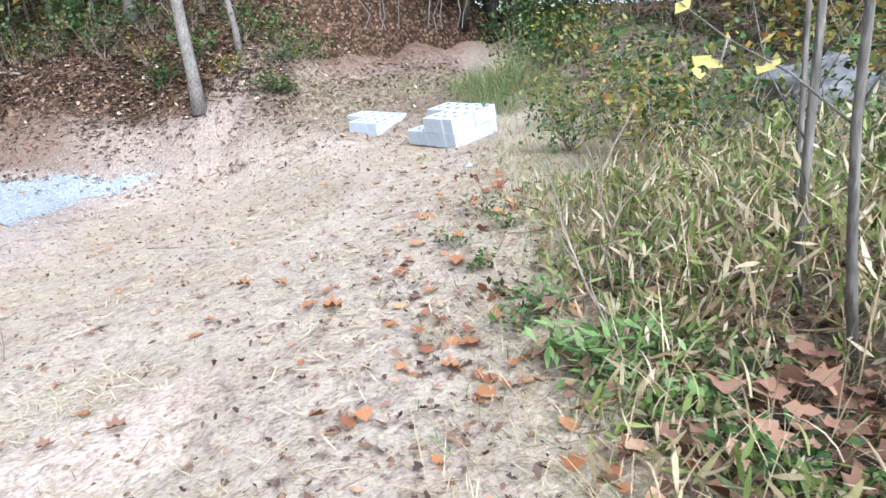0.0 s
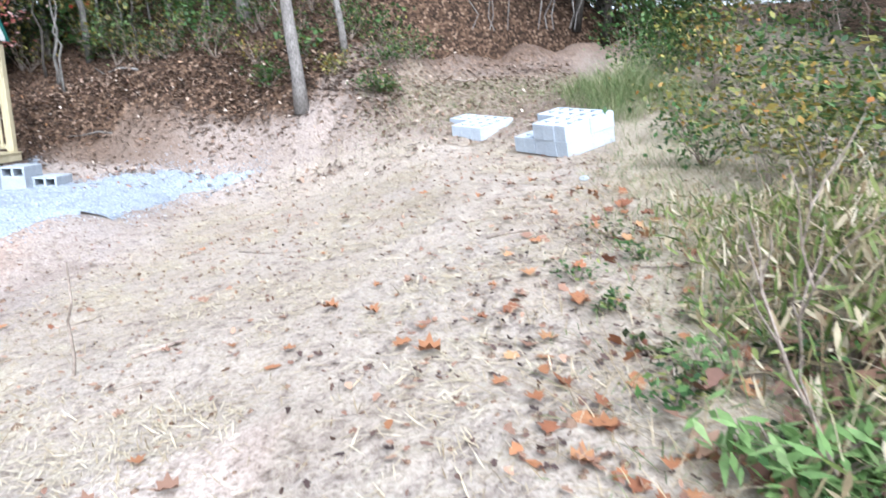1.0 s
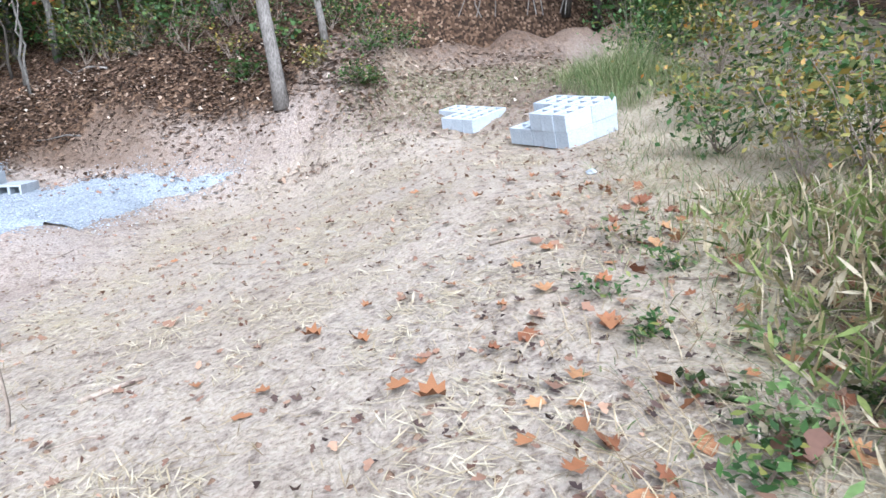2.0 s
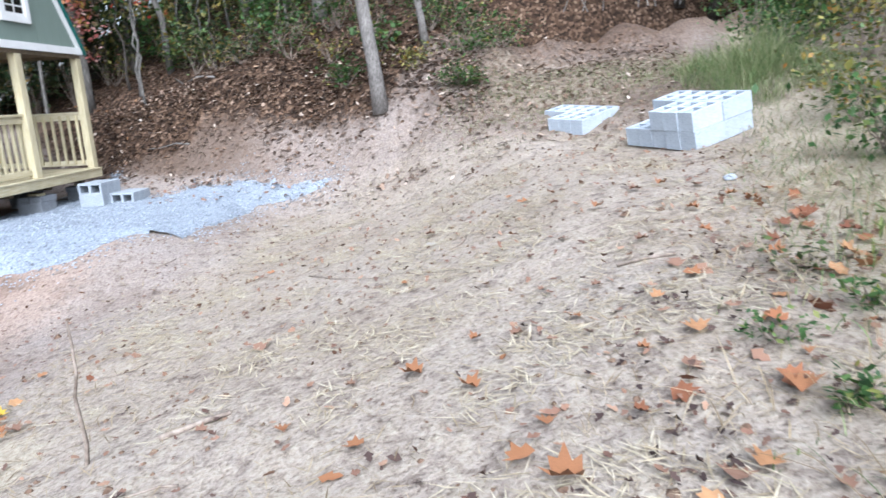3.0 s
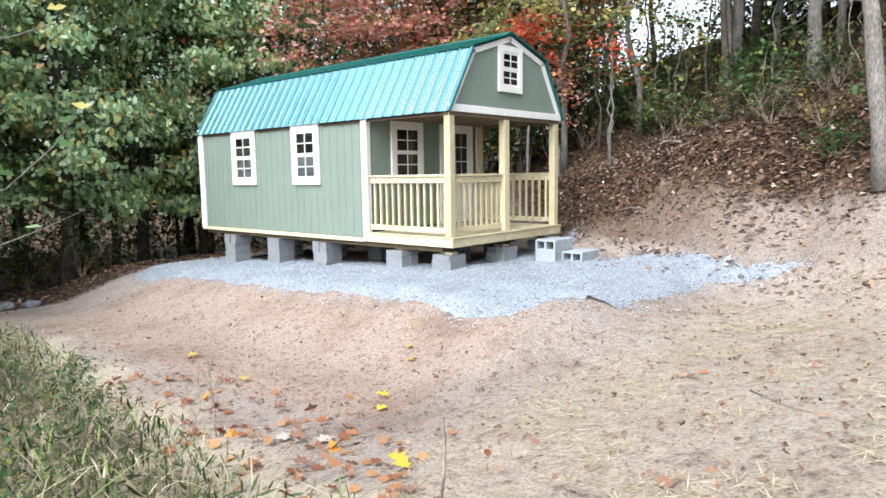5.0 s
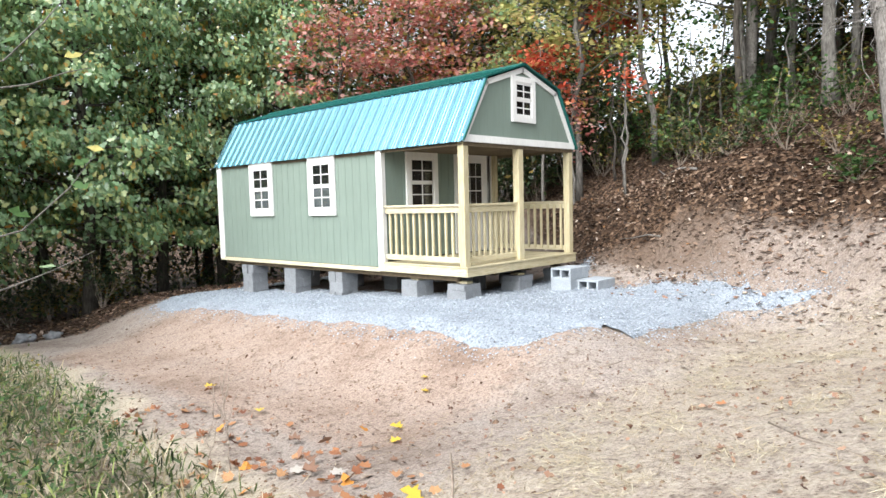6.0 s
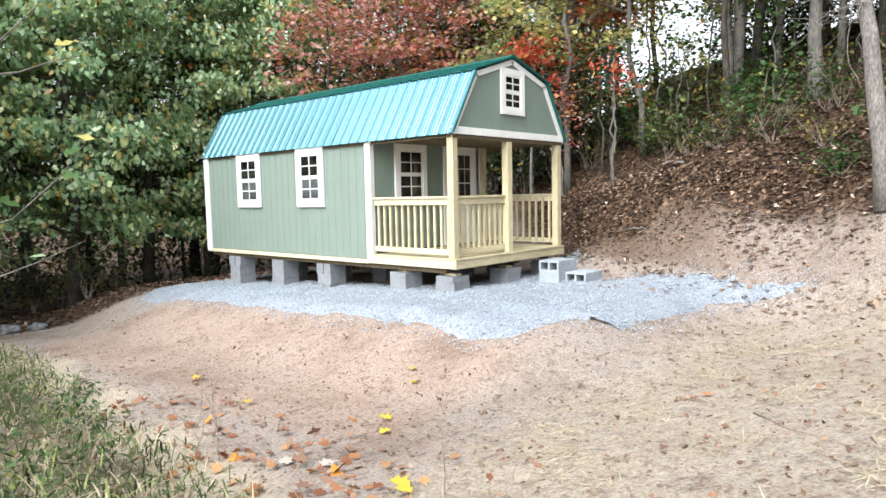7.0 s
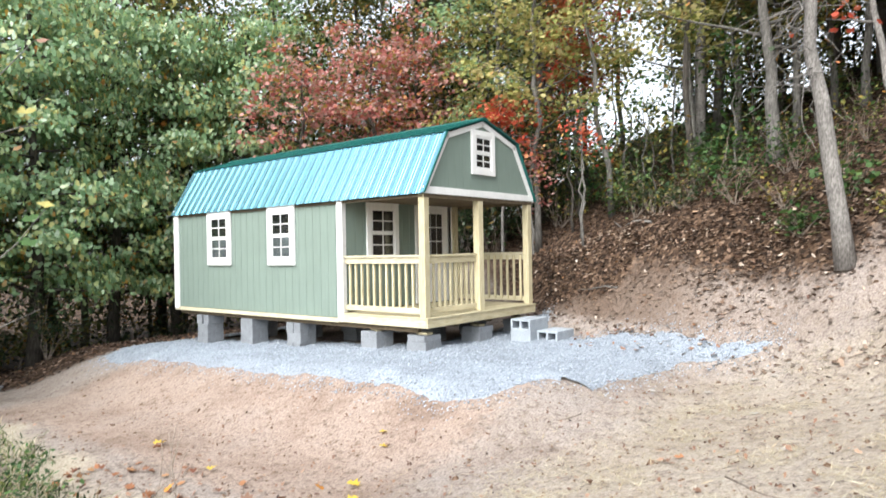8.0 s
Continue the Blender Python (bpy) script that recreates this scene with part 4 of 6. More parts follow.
stack(-0.09, -8.14, 0.505, -140, 10, 2.4, [(0, 0, 3, 0.0), (0, 1, 5, -0.04)], "smaller block stack")

# ---- trees ----
def wander(rng, base, top, n, amount):
    """A line from base to top that strays a little."""
    a, b = Vector(base), Vector(top)
    pts = []
    for i in range(n):
        t = i / (n - 1)
        w = amount * math.sin(math.pi * t) if i else 0
        pts.append(a.lerp(b, t) + Vector((rng.uniform(-w, w), rng.uniform(-w, w), 0)))
    return pts


def tree(label, x, y, tall, radius, bark, leaf, seed, lean=(0.0, 0.0), crown=(0.3, 1.0), spread=2.0, limbs=16, tufts=5, per=40, size=0.13, outline=OAK_LEAF, droop=0.0, name="tree", puff=0.42, flat=0.35, outward=0.0):
    """A tapered trunk with limbs, and a crown of separate leaves gathered in tufts along the limbs."""
    rng = random.Random(seed)
    nr = np.random.RandomState(seed)
    z = rough_height(x, y)
    t = thing(name, label, "tree" if name == "tree" else name, Matrix.Translation((x, y, z - 0.05)))
    trunk = wander(rng, (0, 0, 0), (lean[0] * tall, lean[1] * tall, tall), 12, 0.05 * tall ** 0.5)
    s = Shape()
    radii = [radius * (1.25 if i == 0 else 1) * (1 - 0.8 * i / 11) for i in range(12)]
    s.tube(trunk, radii, 9, 0.06, rng)
    centres = []
    for k in range(limbs):
        f = crown[0] + (crown[1] - crown[0]) * (k + rng.random()) / limbs
        i = min(10, int(f * 11))
        a = trunk[i].lerp(trunk[i + 1], f * 11 - i) if f < 1 else trunk[11]
        yaw = k * 2.4 + rng.uniform(-0.5, 0.5)
        g = (f - crown[0]) / max(0.01, crown[1] - crown[0])
        reach = spread * (0.55 + 0.45 * math.sin(math.pi * min(1, 0.25 + 0.8 * g))) * rng.uniform(0.65, 1.1)
        up = rng.uniform(0.0, 0.55) * reach - droop * reach
        b = a + Vector((math.cos(yaw) * reach, math.sin(yaw) * reach, up))
        limb = wander(rng, a, b, 5, 0.10 * reach)
        r = max(0.008, radii[i] * 0.42)
        s.tube(limb, [r, r * 0.8, r * 0.55, r * 0.35, r * 0.15], 5)
        for j in range(tufts):
            q = 0.45 + 0.6 * (j + rng.random()) / tufts
            p = a.lerp(b, min(q, 1.08))
            centres.append((p.x + rng.gauss(0, 0.16 * reach), p.y + rng.gauss(0, 0.16 * reach), p.z + rng.gauss(0, 0.10 * reach)))
    part("trunk", s, bark, t, "", True)
    if centres and per:
        c = np.repeat(np.array(centres), per, 0)
        w = puff * (0.7 + 0.6 * nr.rand(len(centres)).repeat(per))[:, None]
        c = c + nr.normal(0, 1, c.shape) * w * np.array([0.66, 0.66, 0.30])
        c[:, 2] = np.maximum(c[:, 2], 0.12)
        turned = None
        if outward:
            # leaves spread towards the light, away from the trunk
            turned = c * np.array([1, 1, 0]) / (np.linalg.norm(c[:, :2], axis=1)[:, None] + 0.2) * outward + nr.normal(0, 0.45, c.shape) + np.array([0, 0, 0.45])
        part("crown", leaves_mesh("crown", c, nr.uniform(0.6, 1.25, len(c)) * size, outline, leaf, nr, flat, 0.15, turned), leaf, t)
    return t


GREY_LABEL = "slender grey-barked tree on the leaf-covered slope"
# the leaning tree at the edge of the bank, with its tangle of dead branches
lean_tree = tree("leaning pale grey tree trunk at the edge of the bank", 2.2, -5.31, 8.2, 0.118, PALEBARK, YELLOW, 11, (0.0, 0.098), (0.62, 1.0), 2.2, 12, 4, 26, 0.10, MAPLE_LEAF)
rng = random.Random(21)
for k in range(84):
    h = rng.uniform(2.2, 4.9)
    a = Vector((0, 0.098 * h, h))
    yaw = rng.uniform(1.2, 3.6) if k % 4 else rng.uniform(-1, 1)
    reach = rng.uniform(0.5, 1.6)
    p, pts, d = a.copy(), [], Vector((math.cos(yaw) * 0.6, math.sin(yaw), rng.uniform(-0.3, 0.5)))
    for i in range(9):
        pts.append(p.copy())
        d = (d + Vector((rng.gauss(0, 0.42), rng.gauss(0, 0.42), rng.gauss(-0.12, 0.4)))).normalized()
        p = p + d * reach / 8
    r = rng.uniform(0.004, 0.011)
    part("dead_branch", Shape().tube(pts, [r * (1 - 0.09 * i) for i in range(9)], 5), PALEBARK, lean_tree, "bare twisted grey dead branch" if k == 0 else "", True)
# neighbours on the bank and hill
tree("thin leaning trunk with red and yellow leaves", 3.1, -6.02, 5.5, 0.065, PALEBARK, SCARLET, 12, (-0.03, 0.16), (0.34, 0.9), 0.8, 9, 2, 9, 0.11, MAPLE_LEAF)
tree("straight pale grey trunk on the wooded slope", 9.3, -1.2, 11.0, 0.155, PALEBARK, OLIVE, 13, (0.0, 0.01), (0.45, 1.0), 2.4, 16, 4, 34, 0.12)
tree(GREY_LABEL, 9.0, 2.1, 7.5, 0.075, BARK, SCARLET, 14, (0.01, 0.02), (0.30, 0.62), 0.8, 9, 3, 34, 0.14, MAPLE_LEAF)
tree(GREY_LABEL, 7.75, 0.5, 7.0, 0.085, BARK, YELLOW, 15, (-0.05, 0.10), (0.45, 1.0), 1.9, 14, 4, 26, 0.12, MAPLE_LEAF)
tree("dark double trunk on the wooded slope", 8.1, -1.4, 8.5, 0.09, DARKBARK, OLIVE, 16, (0.02, 0.05), (0.5, 1.0), 1.6, 12, 4, 26, 0.12)
tree("thick dark tree trunk behind the cabin", 9.3, 3.4, 11.0, 0.24, DARKBARK, OLIVE, 17, (0, 0), (0.42, 1.0), 2.2, 14, 4, 34, 0.12)
tree("small tree with bright scarlet leaves", 6.4, 2.9, 4.4, 0.05, BARK, SCARLET, 18, (0.0, 0.0), (0.6, 1.0), 0.55, 8, 3, 40, 0.12, MAPLE_LEAF)
tree("slender sapling with bright scarlet leaves", 5.6, 0.2, 2.9, 0.03, BARK, SCARLET, 20, (0, 0), (0.7, 1.0), 0.4, 5, 2, 14, 0.10, MAPLE_LEAF)
tree("small tree with salmon-red leaves behind the gable", 6.7, 2.2, 3.2, 0.04, BARK, REDLEAF, 23, (0, 0), (0.5, 1.0), 0.55, 7, 3, 18, 0.11, MAPLE_LEAF)
tree("small tree with bright scarlet leaves", 8.7, 1.9, 8.5, 0.06, BARK, SCARLET, 19, (0, 0), (0.5, 0.8), 0.9, 9, 3, 36, 0.14, MAPLE_LEAF)
# red maples behind the roof
for i, (x, y, h, sp) in enumerate(((4.6, 8.6, 7.2, 2.0), (6.4, 7.6, 7.4, 2.0), (8.2, 7.4, 8.0, 1.9))):
    tree("maple with dusky red autumn leaves behind the cabin", x, y, h, 0.12, DARKBARK, REDLEAF, 31 + i, (0, 0), (0.32, 1.0), sp, 26, 6, 21, 0.14, MAPLE_LEAF)
# green oaks along the edge of the clearing
for i, (x, y, h, sp, lf) in enumerate(((-4.6, 11.4, 9.0, 3.0, OAK), (-1.6, 11.3, 9.5, 2.8, OAK), (0.9, 12.6, 10.0, 2.7, OAK), (-7.4, 9.6, 8.5, 3.0, OAK), (-3.2, 14.2, 11.0, 3.0, OAK), (-9.4, 7.2, 7.5, 2.8, OLIVE), (-6.4, 13.4, 11.0, 3.0, OLIVE), (2.6, 12.2, 9.5, 2.6, OAK), (4.8, 11.6, 10.0, 2.4, OAK))):
    tree("broad green oak at the edge of the clearing", x, y, h, 0.17, DARKBARK, lf, 51 + i, (0, 0), (0.17, 1.0), sp, 44, 5, 58, 0.17, OAK_LEAF, 0.12, puff=0.46, outward=1.1)

for i, (x, y, h, lf) in enumerate(((6.6, 12.6, 13.0, OAK), (9.2, 11.2, 13.5, OLIVE), (3.6, 15.0, 14.0, OLIVE), (11.6, 9.2, 13.0, DEEP), (0.4, 15.6, 13.0, DEEP))):
    tree("tall woodland tree behind the red maples", x, y, h, 0.18, DARKBARK, lf, 90 + i, (0, 0), (0.2, 1.0), 2.9, 34, 5, 60, 0.17, OAK_LEAF, 0.1, puff=0.5)

# the wood behind and up the hill
rng = random.Random(77)
spots = []


def in_gap(x, y):
    """The opening in the wood through which the sky shows."""
    a = math.degrees(math.atan2(y + 6.7, x + 7.8))
    return 21.8 < a < 27.5 and math.hypot(x + 7.8, y + 6.7) > 14.5


while len(spots) < 76:
    x, y = rng.uniform(-9.0, 17.0), rng.uniform(-14.0, 22.0)
    if wood_edge(x, y) < 1.0 or in_gap(x, y) or x < -9 or min([math.hypot(x - a, y - b) for a, b in spots] + [9]) < 1.25:
        continue
    if -13.5 < y < -6.0 and x < 8.5:
        continue
    if y > 6.5 and x < 8.5 and y < 14.5:
        continue
    if x < 5.2 and -4.5 < y < 3 or bank_distance(x, y) < 2.6 and y < 6:
        continue
    spots.append((x, y))
for i, (x, y) in enumerate(spots):
    bearing = math.degrees(math.atan2(y + 6.7, x + 7.8))
    if 19.0 < bearing < 29.5 and math.hypot(x + 7.8, y + 6.7) > 15.0:
        continue
    far = math.hypot(x + 7.8, y + 6.7)
    pick = rng.random()
    lf = (OLIVE if pick < 0.45 else DEEP if pick < 0.6 else YELLOW if pick < 0.85 else OAK) if y > -5 else (DEEP if pick < 0.55 else OLIVE)
    bark = (DARKBARK, BARK, BARK, PALEBARK)[rng.randrange(4)]
    h = rng.uniform(7.0, 12.0)
    tree("tall slender woodland tree in autumn leaf", x, y, h, rng.uniform(0.06, 0.17), bark, lf, 200 + i, (rng.uniform(-0.03, 0.03), rng.uniform(-0.03, 0.03)), (rng.uniform(0.22, 0.42) + (0.14 if 19 < bearing < 30 else 0.0), 1.0), rng.uniform(1.7, 2.6), 16, 5, 34 if far > 20 else 42, 0.15 if far > 20 else 0.13, OAK_LEAF if lf is not YELLOW else MAPLE_LEAF)


# light-leaved trees round the opening to the sky
for i, (a, r, h, lf) in enumerate(((15.0, 19.0, 10.0, OLIVE), (18.5, 17.5, 9.5, YELLOW), (11.0, 17.0, 9.0, OLIVE), (6.5, 16.5, 9.0, OLIVE), (28.5, 19.5, 10.5, YELLOW), (27.0, 22.5, 11.5, OLIVE), (12.0, 22.0, 10.0, OLIVE), (31.0, 17.5, 9.5, YELLOW), (8.5, 18.0, 9.5, OLIVE), (17.5, 24.0, 12.5, YELLOW), (24.0, 24.0, 13.0, YELLOW), (5.0, 21.0, 10.0, OLIVE), (1.5, 17.0, 9.0, OLIVE), (34.0, 20.0, 11.0, OAK))):
    low = 0.42 if 20.5 < a < 28 else 0.26
    tree("woodland tree with thin yellow-green autumn leaves", -7.8 + r * math.cos(radians(a)), -6.7 + r * math.sin(radians(a)), h, 0.09, BARK, lf, 600 + i, (0, 0), (low, 1.0), 2.3, 24, 6, 30, 0.14, MAPLE_LEAF)


def far_woods():
    """The leaf mass of the wood further off, in one piece, with openings to the sky."""
    nr = np.random.RandomState(8)
    c = []
    while len(c) < 6000:
        a, r = radians(nr.uniform(-52, 118)), nr.uniform(21, 34)
        x, y = -7.8 + r * math.cos(a), -6.7 + r * math.sin(a)
        z = height(x, y) + nr.uniform(0.2, 15.0) ** 1.0
        gap = 19.8 < math.degrees(a) < 28.3
        if gap and 1.0 < z - height(x, y) < 9.0 or 19.0 < math.degrees(a) < 29.5 and nr.rand() < 0.45:
            continue
        if noise.noise((x * 0.35, y * 0.35, z * 0.45)) < -0.18:
            continue
        c.append((x, y, z))
    c = np.repeat(np.array(c), 30, 0)
    c = c + nr.normal(0, 1, c.shape) * np.array([0.6, 0.6, 0.4])
    half = len(c) // 2
    nr.shuffle(c)
    for nm, cc, mt in (("far_woods", c[:half], DEEP), ("far_woods", c[half:], OLIVE)):
        solid(nm, leaves_mesh(nm, cc, nr.uniform(0.6, 1.3, len(cc)) * 0.22, OAK_LEAF, mt, nr, 0.2), mt, "distant autumn woodland closing the view", "woods", kind="stuff")


far_woods()


def ridge_woods():
    """Low leafy growth along the top of the hill."""
    nr = np.random.RandomState(18)
    c = []
    while len(c) < 5000:
        a, r = nr.uniform(-50, 50), nr.uniform(17.5, 29)
        r = max(r, 23.0 + 0.3 * (r - 17.5)) if 2 < a < 20 else r
        x, y = -7.8 + r * math.cos(radians(a)), -6.7 + r * math.sin(radians(a))
        up = nr.uniform(0.0, 9.0 if a < 20 else 7.0)
        if wood_edge(x, y) < 3 or 19.5 < a < 28.5 and up > 0.8 or noise.noise((x * 0.6, y * 0.6, up * 0.8)) < -0.12:
            continue
        c.append((x, y, height(x, y) + 0.2 + up))
    c = np.repeat(np.array(c), 26, 0)
    c = c + nr.normal(0, 1, c.shape) * np.array([0.5, 0.5, 0.3])
    nr.shuffle(c)
    third = len(c) // 3
    for cc, mt in ((c[:third], DEEP), (c[third:2 * third], OLIVE), (c[2 * third:], FERN)):
        solid("ridge_woods", leaves_mesh("ridge_woods", cc, nr.uniform(0.6, 1.3, len(cc)) * 0.17, OAK_LEAF, mt, nr, 0.3), mt, "leafy growth along the top of the hill", "woods", kind="stuff")


ridge_woods()


# ---- undergrowth ----
def shrub(label, x, y, tall, spread, leaf, seed, count=500, size=0.09, outline=PLAIN_LEAF, stems=9):
    rng = random.Random(seed)
    nr = np.random.RandomState(seed)
    t = thing("shrub", label, "shrub", Matrix.Translation((x, y, rough_height(x, y) - 0.03)))
    s, ends = Shape(), []
    for k in range(stems):
        yaw = rng.uniform(0, 6.28)
        d = rng.uniform(0.3, 1.0) * spread
        tip = Vector((math.cos(yaw) * d, math.sin(yaw) * d, tall * rng.uniform(0.55, 1.0)))
        pts = wander(rng, (0, 0, 0), tip, 5, 0.08 * tall)
        s.tube(pts, [0.008, 0.006, 0.005, 0.004, 0.002], 5)
        ends += pts[2:]
    part("woody_base", s, TWIG, t)
    c = np.array([tuple(ends[i % len(ends)]) for i in range(count)]) + nr.normal(0, 1, (count, 3)) * spread * np.array([0.28, 0.28, 0.2])
    c[:, 2] = np.maximum(c[:, 2], 0.04)
    part("foliage", leaves_mesh("foliage", c, nr.uniform(0.6, 1.3, count) * size, outline, leaf, nr, 0.4), leaf, t)
    return t


rng = random.Random(91)
for i, (x, y, h, sp, lf) in enumerate(((3.4, -5.2, 0.7, 0.5, FERN), (4.2, -5.0, 0.8, 0.6, FERN), (4.4, -5.9, 0.9, 0.6, FERN), (3.9, -6.7, 0.8, 0.5, FERN), (4.0, -4.2, 0.6, 0.5, OLIVE), (4.6, -3.3, 0.7, 0.5, FERN), (5.0, -2.2, 0.6, 0.5, DEEP), (5.6, -3.9, 0.9, 0.6, FERN), (6.6, -3.0, 0.8, 0.6, FERN), (7.0, -0.4, 1.5, 0.9, BRIGHTFERN), (7.4, -1.6, 0.9, 0.6, OLIVE), (6.2, -1.2, 0.8, 0.6, OLIVE), (8.2, -3.2, 1.0, 0.7, OLIVE), (5.4, -5.2, 0.9, 0.6, OLIVE), (5.9, -6.0, 1.0, 0.7, DEEP), (3.2, -4.6, 0.5, 0.4, FERN), (8.6, -4.8, 1.0, 0.7, FERN))):
    shrub("low leafy green shrub in the leaf litter", x, y, h, sp, lf, 300 + i, 210, 0.085, MAPLE_LEAF if i % 3 == 0 else PLAIN_LEAF)
for i in range(15):
    x, y = rng.uniform(4.8, 14.0), rng.uniform(-6.0, 5.0)
    if 2.6 < bank_distance(x, y) < 13:
        shrub("low leafy shrub on the wooded slope", x, y, rng.uniform(0.5, 1.3), rng.uniform(0.4, 0.8), (FERN, OLIVE, FERN, DEEP, YELLOW)[i % 5], 700 + i, 200, 0.10, MAPLE_LEAF if i % 2 else PLAIN_LEAF)
for i, (x, y, h, sp, lf) in enumerate(((2.9, -6.7, 0.5, 0.5, FERN), (2.6, -5.9, 0.45, 0.4, OLIVE), (3.3, -7.3, 0.5, 0.5, FERN), (2.0, -6.6, 0.3, 0.35, FERN), (3.6, -6.1, 0.7, 0.5, FERN), (-5.5, -9.9, 1.1, 0.7, OLIVE), (-6.4, -9.95, 1.1, 0.7, FERN), (-5.9, -10.2, 1.3, 0.7, OLIVE), (-4.6, -9.9, 0.8, 0.7, OLIVE), (-7.2, -9.9, 1.1, 0.7, FERN), (-3.4, -9.9, 0.7, 0.6, FERN), (-2.2, -10.3, 0.8, 0.6, OLIVE))):
    shrub("low leafy weeds on the overgrown bank", x, y, h, sp, lf, 760 + i, 520, 0.07, PLAIN_LEAF)
for i, (x, y, h, sp, lf) in enumerate(((-5.5, 0.3, 0.5, 0.35, FERN), (-5.9, -0.9, 0.6, 0.4, FERN), (-6.4, 0.6, 0.7, 0.4, OLIVE), (-5.8, 1.8, 0.6, 0.4, FERN), (-6.5, -1.8, 0.6, 0.4, FERN), (-5.6, 3.0, 0.6, 0.5, OLIVE), (-6.9, -2.6, 0.6, 0.4, FERN), (-6.2, 3.8, 0.7, 0.5, FERN))):
    shrub("green weeds among the grass below the yard", x, y, h, sp, lf, 800 + i, 260, 0.06, PLAIN_LEAF, 7)
# mostly shade-dark leaves, so the wood's edge reads as a dark interior
for i in range(18):
    x, y = rng.uniform(-9.5, 3.5), rng.uniform(10.0, 13.0)
    y += max(0.0, -0.22 * (x + 1.5))
    shrub("undergrowth shrub with the wood's shade in its leaf colour", x, y, rng.uniform(0.8, 2.4), rng.uniform(0.6, 1.1), (DEEP, DEEP, OLIVE, DEEP)[i % 4], 340 + i, 520, 0.12, OAK_LEAF)
# thicket between the trunks behind the cabin, leaf colour darkened for the wood's shade
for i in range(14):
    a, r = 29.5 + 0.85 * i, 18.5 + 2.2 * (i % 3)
    shrub("tall thicket coloured dark for the shade between the trunks", -7.8 + r * math.cos(radians(a)), -6.7 + r * math.sin(radians(a)), 3.6 + 0.5 * (i % 3), 1.3, (DEEP, DEEP, OLIVE)[i % 3], 1040 + i, 1500, 0.14, OAK_LEAF, 12)
# trees and growth added to shade the hollow behind the berm, crowns mostly above view
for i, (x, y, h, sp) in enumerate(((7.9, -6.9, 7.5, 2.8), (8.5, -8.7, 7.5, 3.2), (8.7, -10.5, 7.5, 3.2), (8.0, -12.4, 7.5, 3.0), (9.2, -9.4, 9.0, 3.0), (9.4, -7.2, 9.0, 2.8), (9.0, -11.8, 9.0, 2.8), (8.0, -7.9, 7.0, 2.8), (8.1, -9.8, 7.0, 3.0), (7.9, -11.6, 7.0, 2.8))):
    tree("dense dark tree added to shade the dug hollow", x, y, h, 0.11, DARKBARK, DEEP, 380 + i, (-0.22 if i < 4 else -0.06 if i < 7 else -0.34, 0), (0.28, 1.0), sp, 26, 6, 80, 0.17, OAK_LEAF, 0.05, puff=0.5)
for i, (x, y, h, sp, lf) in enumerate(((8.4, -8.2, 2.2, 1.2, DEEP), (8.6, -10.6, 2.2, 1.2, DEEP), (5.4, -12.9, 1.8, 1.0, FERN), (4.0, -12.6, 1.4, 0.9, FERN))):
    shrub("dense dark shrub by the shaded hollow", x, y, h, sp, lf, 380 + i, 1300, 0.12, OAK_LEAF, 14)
rng = random.Random(33)
for i in range(9):
    x, y, z = 5.6 + rng.uniform(-0.4, 0.4), -9.6 + rng.uniform(-1.6, 1.2), 4.4
    pts = [(x + rng.gauss(0, 0.07), y + rng.gauss(0, 0.07), z - 0.30 * k) for k in range(7)]
    solid("hanging_vine", Shape().tube(pts, [0.012] * 7, 5), PALEBARK, "bare pale vine hanging over the dug hollow", "vine", group="hanging vines")
for i, (x, y, h, sp, lf) in enumerate(((1.2, -10.9, 1.3, 0.8, FERN), (-0.4, -11.4, 1.2, 0.8, OLIVE), (-1.8, -11.2, 1.3, 0.8, FERN), (2.6, -11.8, 1.5, 0.9, FERN), (-3.2, -11.0, 1.1, 0.7, OLIVE), (-4.4, -10.6, 1.1, 0.7, FERN), (-2.6, -12.6, 2.2, 1.2, DEEP), (0.2, -13.2, 2.6, 1.3, DEEP), (-5.4, -11.9, 2.0, 1.1, OLIVE), (-7.0, -11.4, 1.8, 1.0, DEEP), (2.4, -13.6, 3.0, 1.5, DEEP), (-8.8, -11.2, 1.8, 1.0, OLIVE))):
    shrub("leafy green shrub in the overgrown bank", x, y, h, sp, lf, 400 + i, 1000, 0.085, PLAIN_LEAF, 12)


def blade_patch(name, label, test, box, count, length, width, mat, seed, lift=0.0, lean=0.5, droop=0.7, steps=4):
    nr = np.random.RandomState(seed)
    feet, ls = [], []
    while len(feet) < count:
        x, y = nr.uniform(box[0], box[1]), nr.uniform(box[2], box[3])
        d = test(x, y)
        if d <= 0 or nr.rand() > min(1.0, 0.25 + d * 1.2):
            continue
        k = min(1.0, 0.35 + 0.9 * d)
        feet.append((x, y, rough_height(x, y) - 0.01 + lift * k * nr.rand() ** 0.8))
        ls.append(k)
    ls = np.array(ls)
    me = blades_mesh(name, np.array(feet), nr.uniform(length[0], length[1], count) * (ls if not lift else 1), nr.uniform(width[0], width[1], count), mat, nr, lean, droop, steps)
    return solid(name, me, mat, label, "grass", kind="stuff")


LANCE = [(0, 0), (0.07, 0.25), (0.075, 0.5), (0.04, 0.8), (0, 1), (-0.04, 0.8), (-0.075, 0.5), (-0.07, 0.25)]


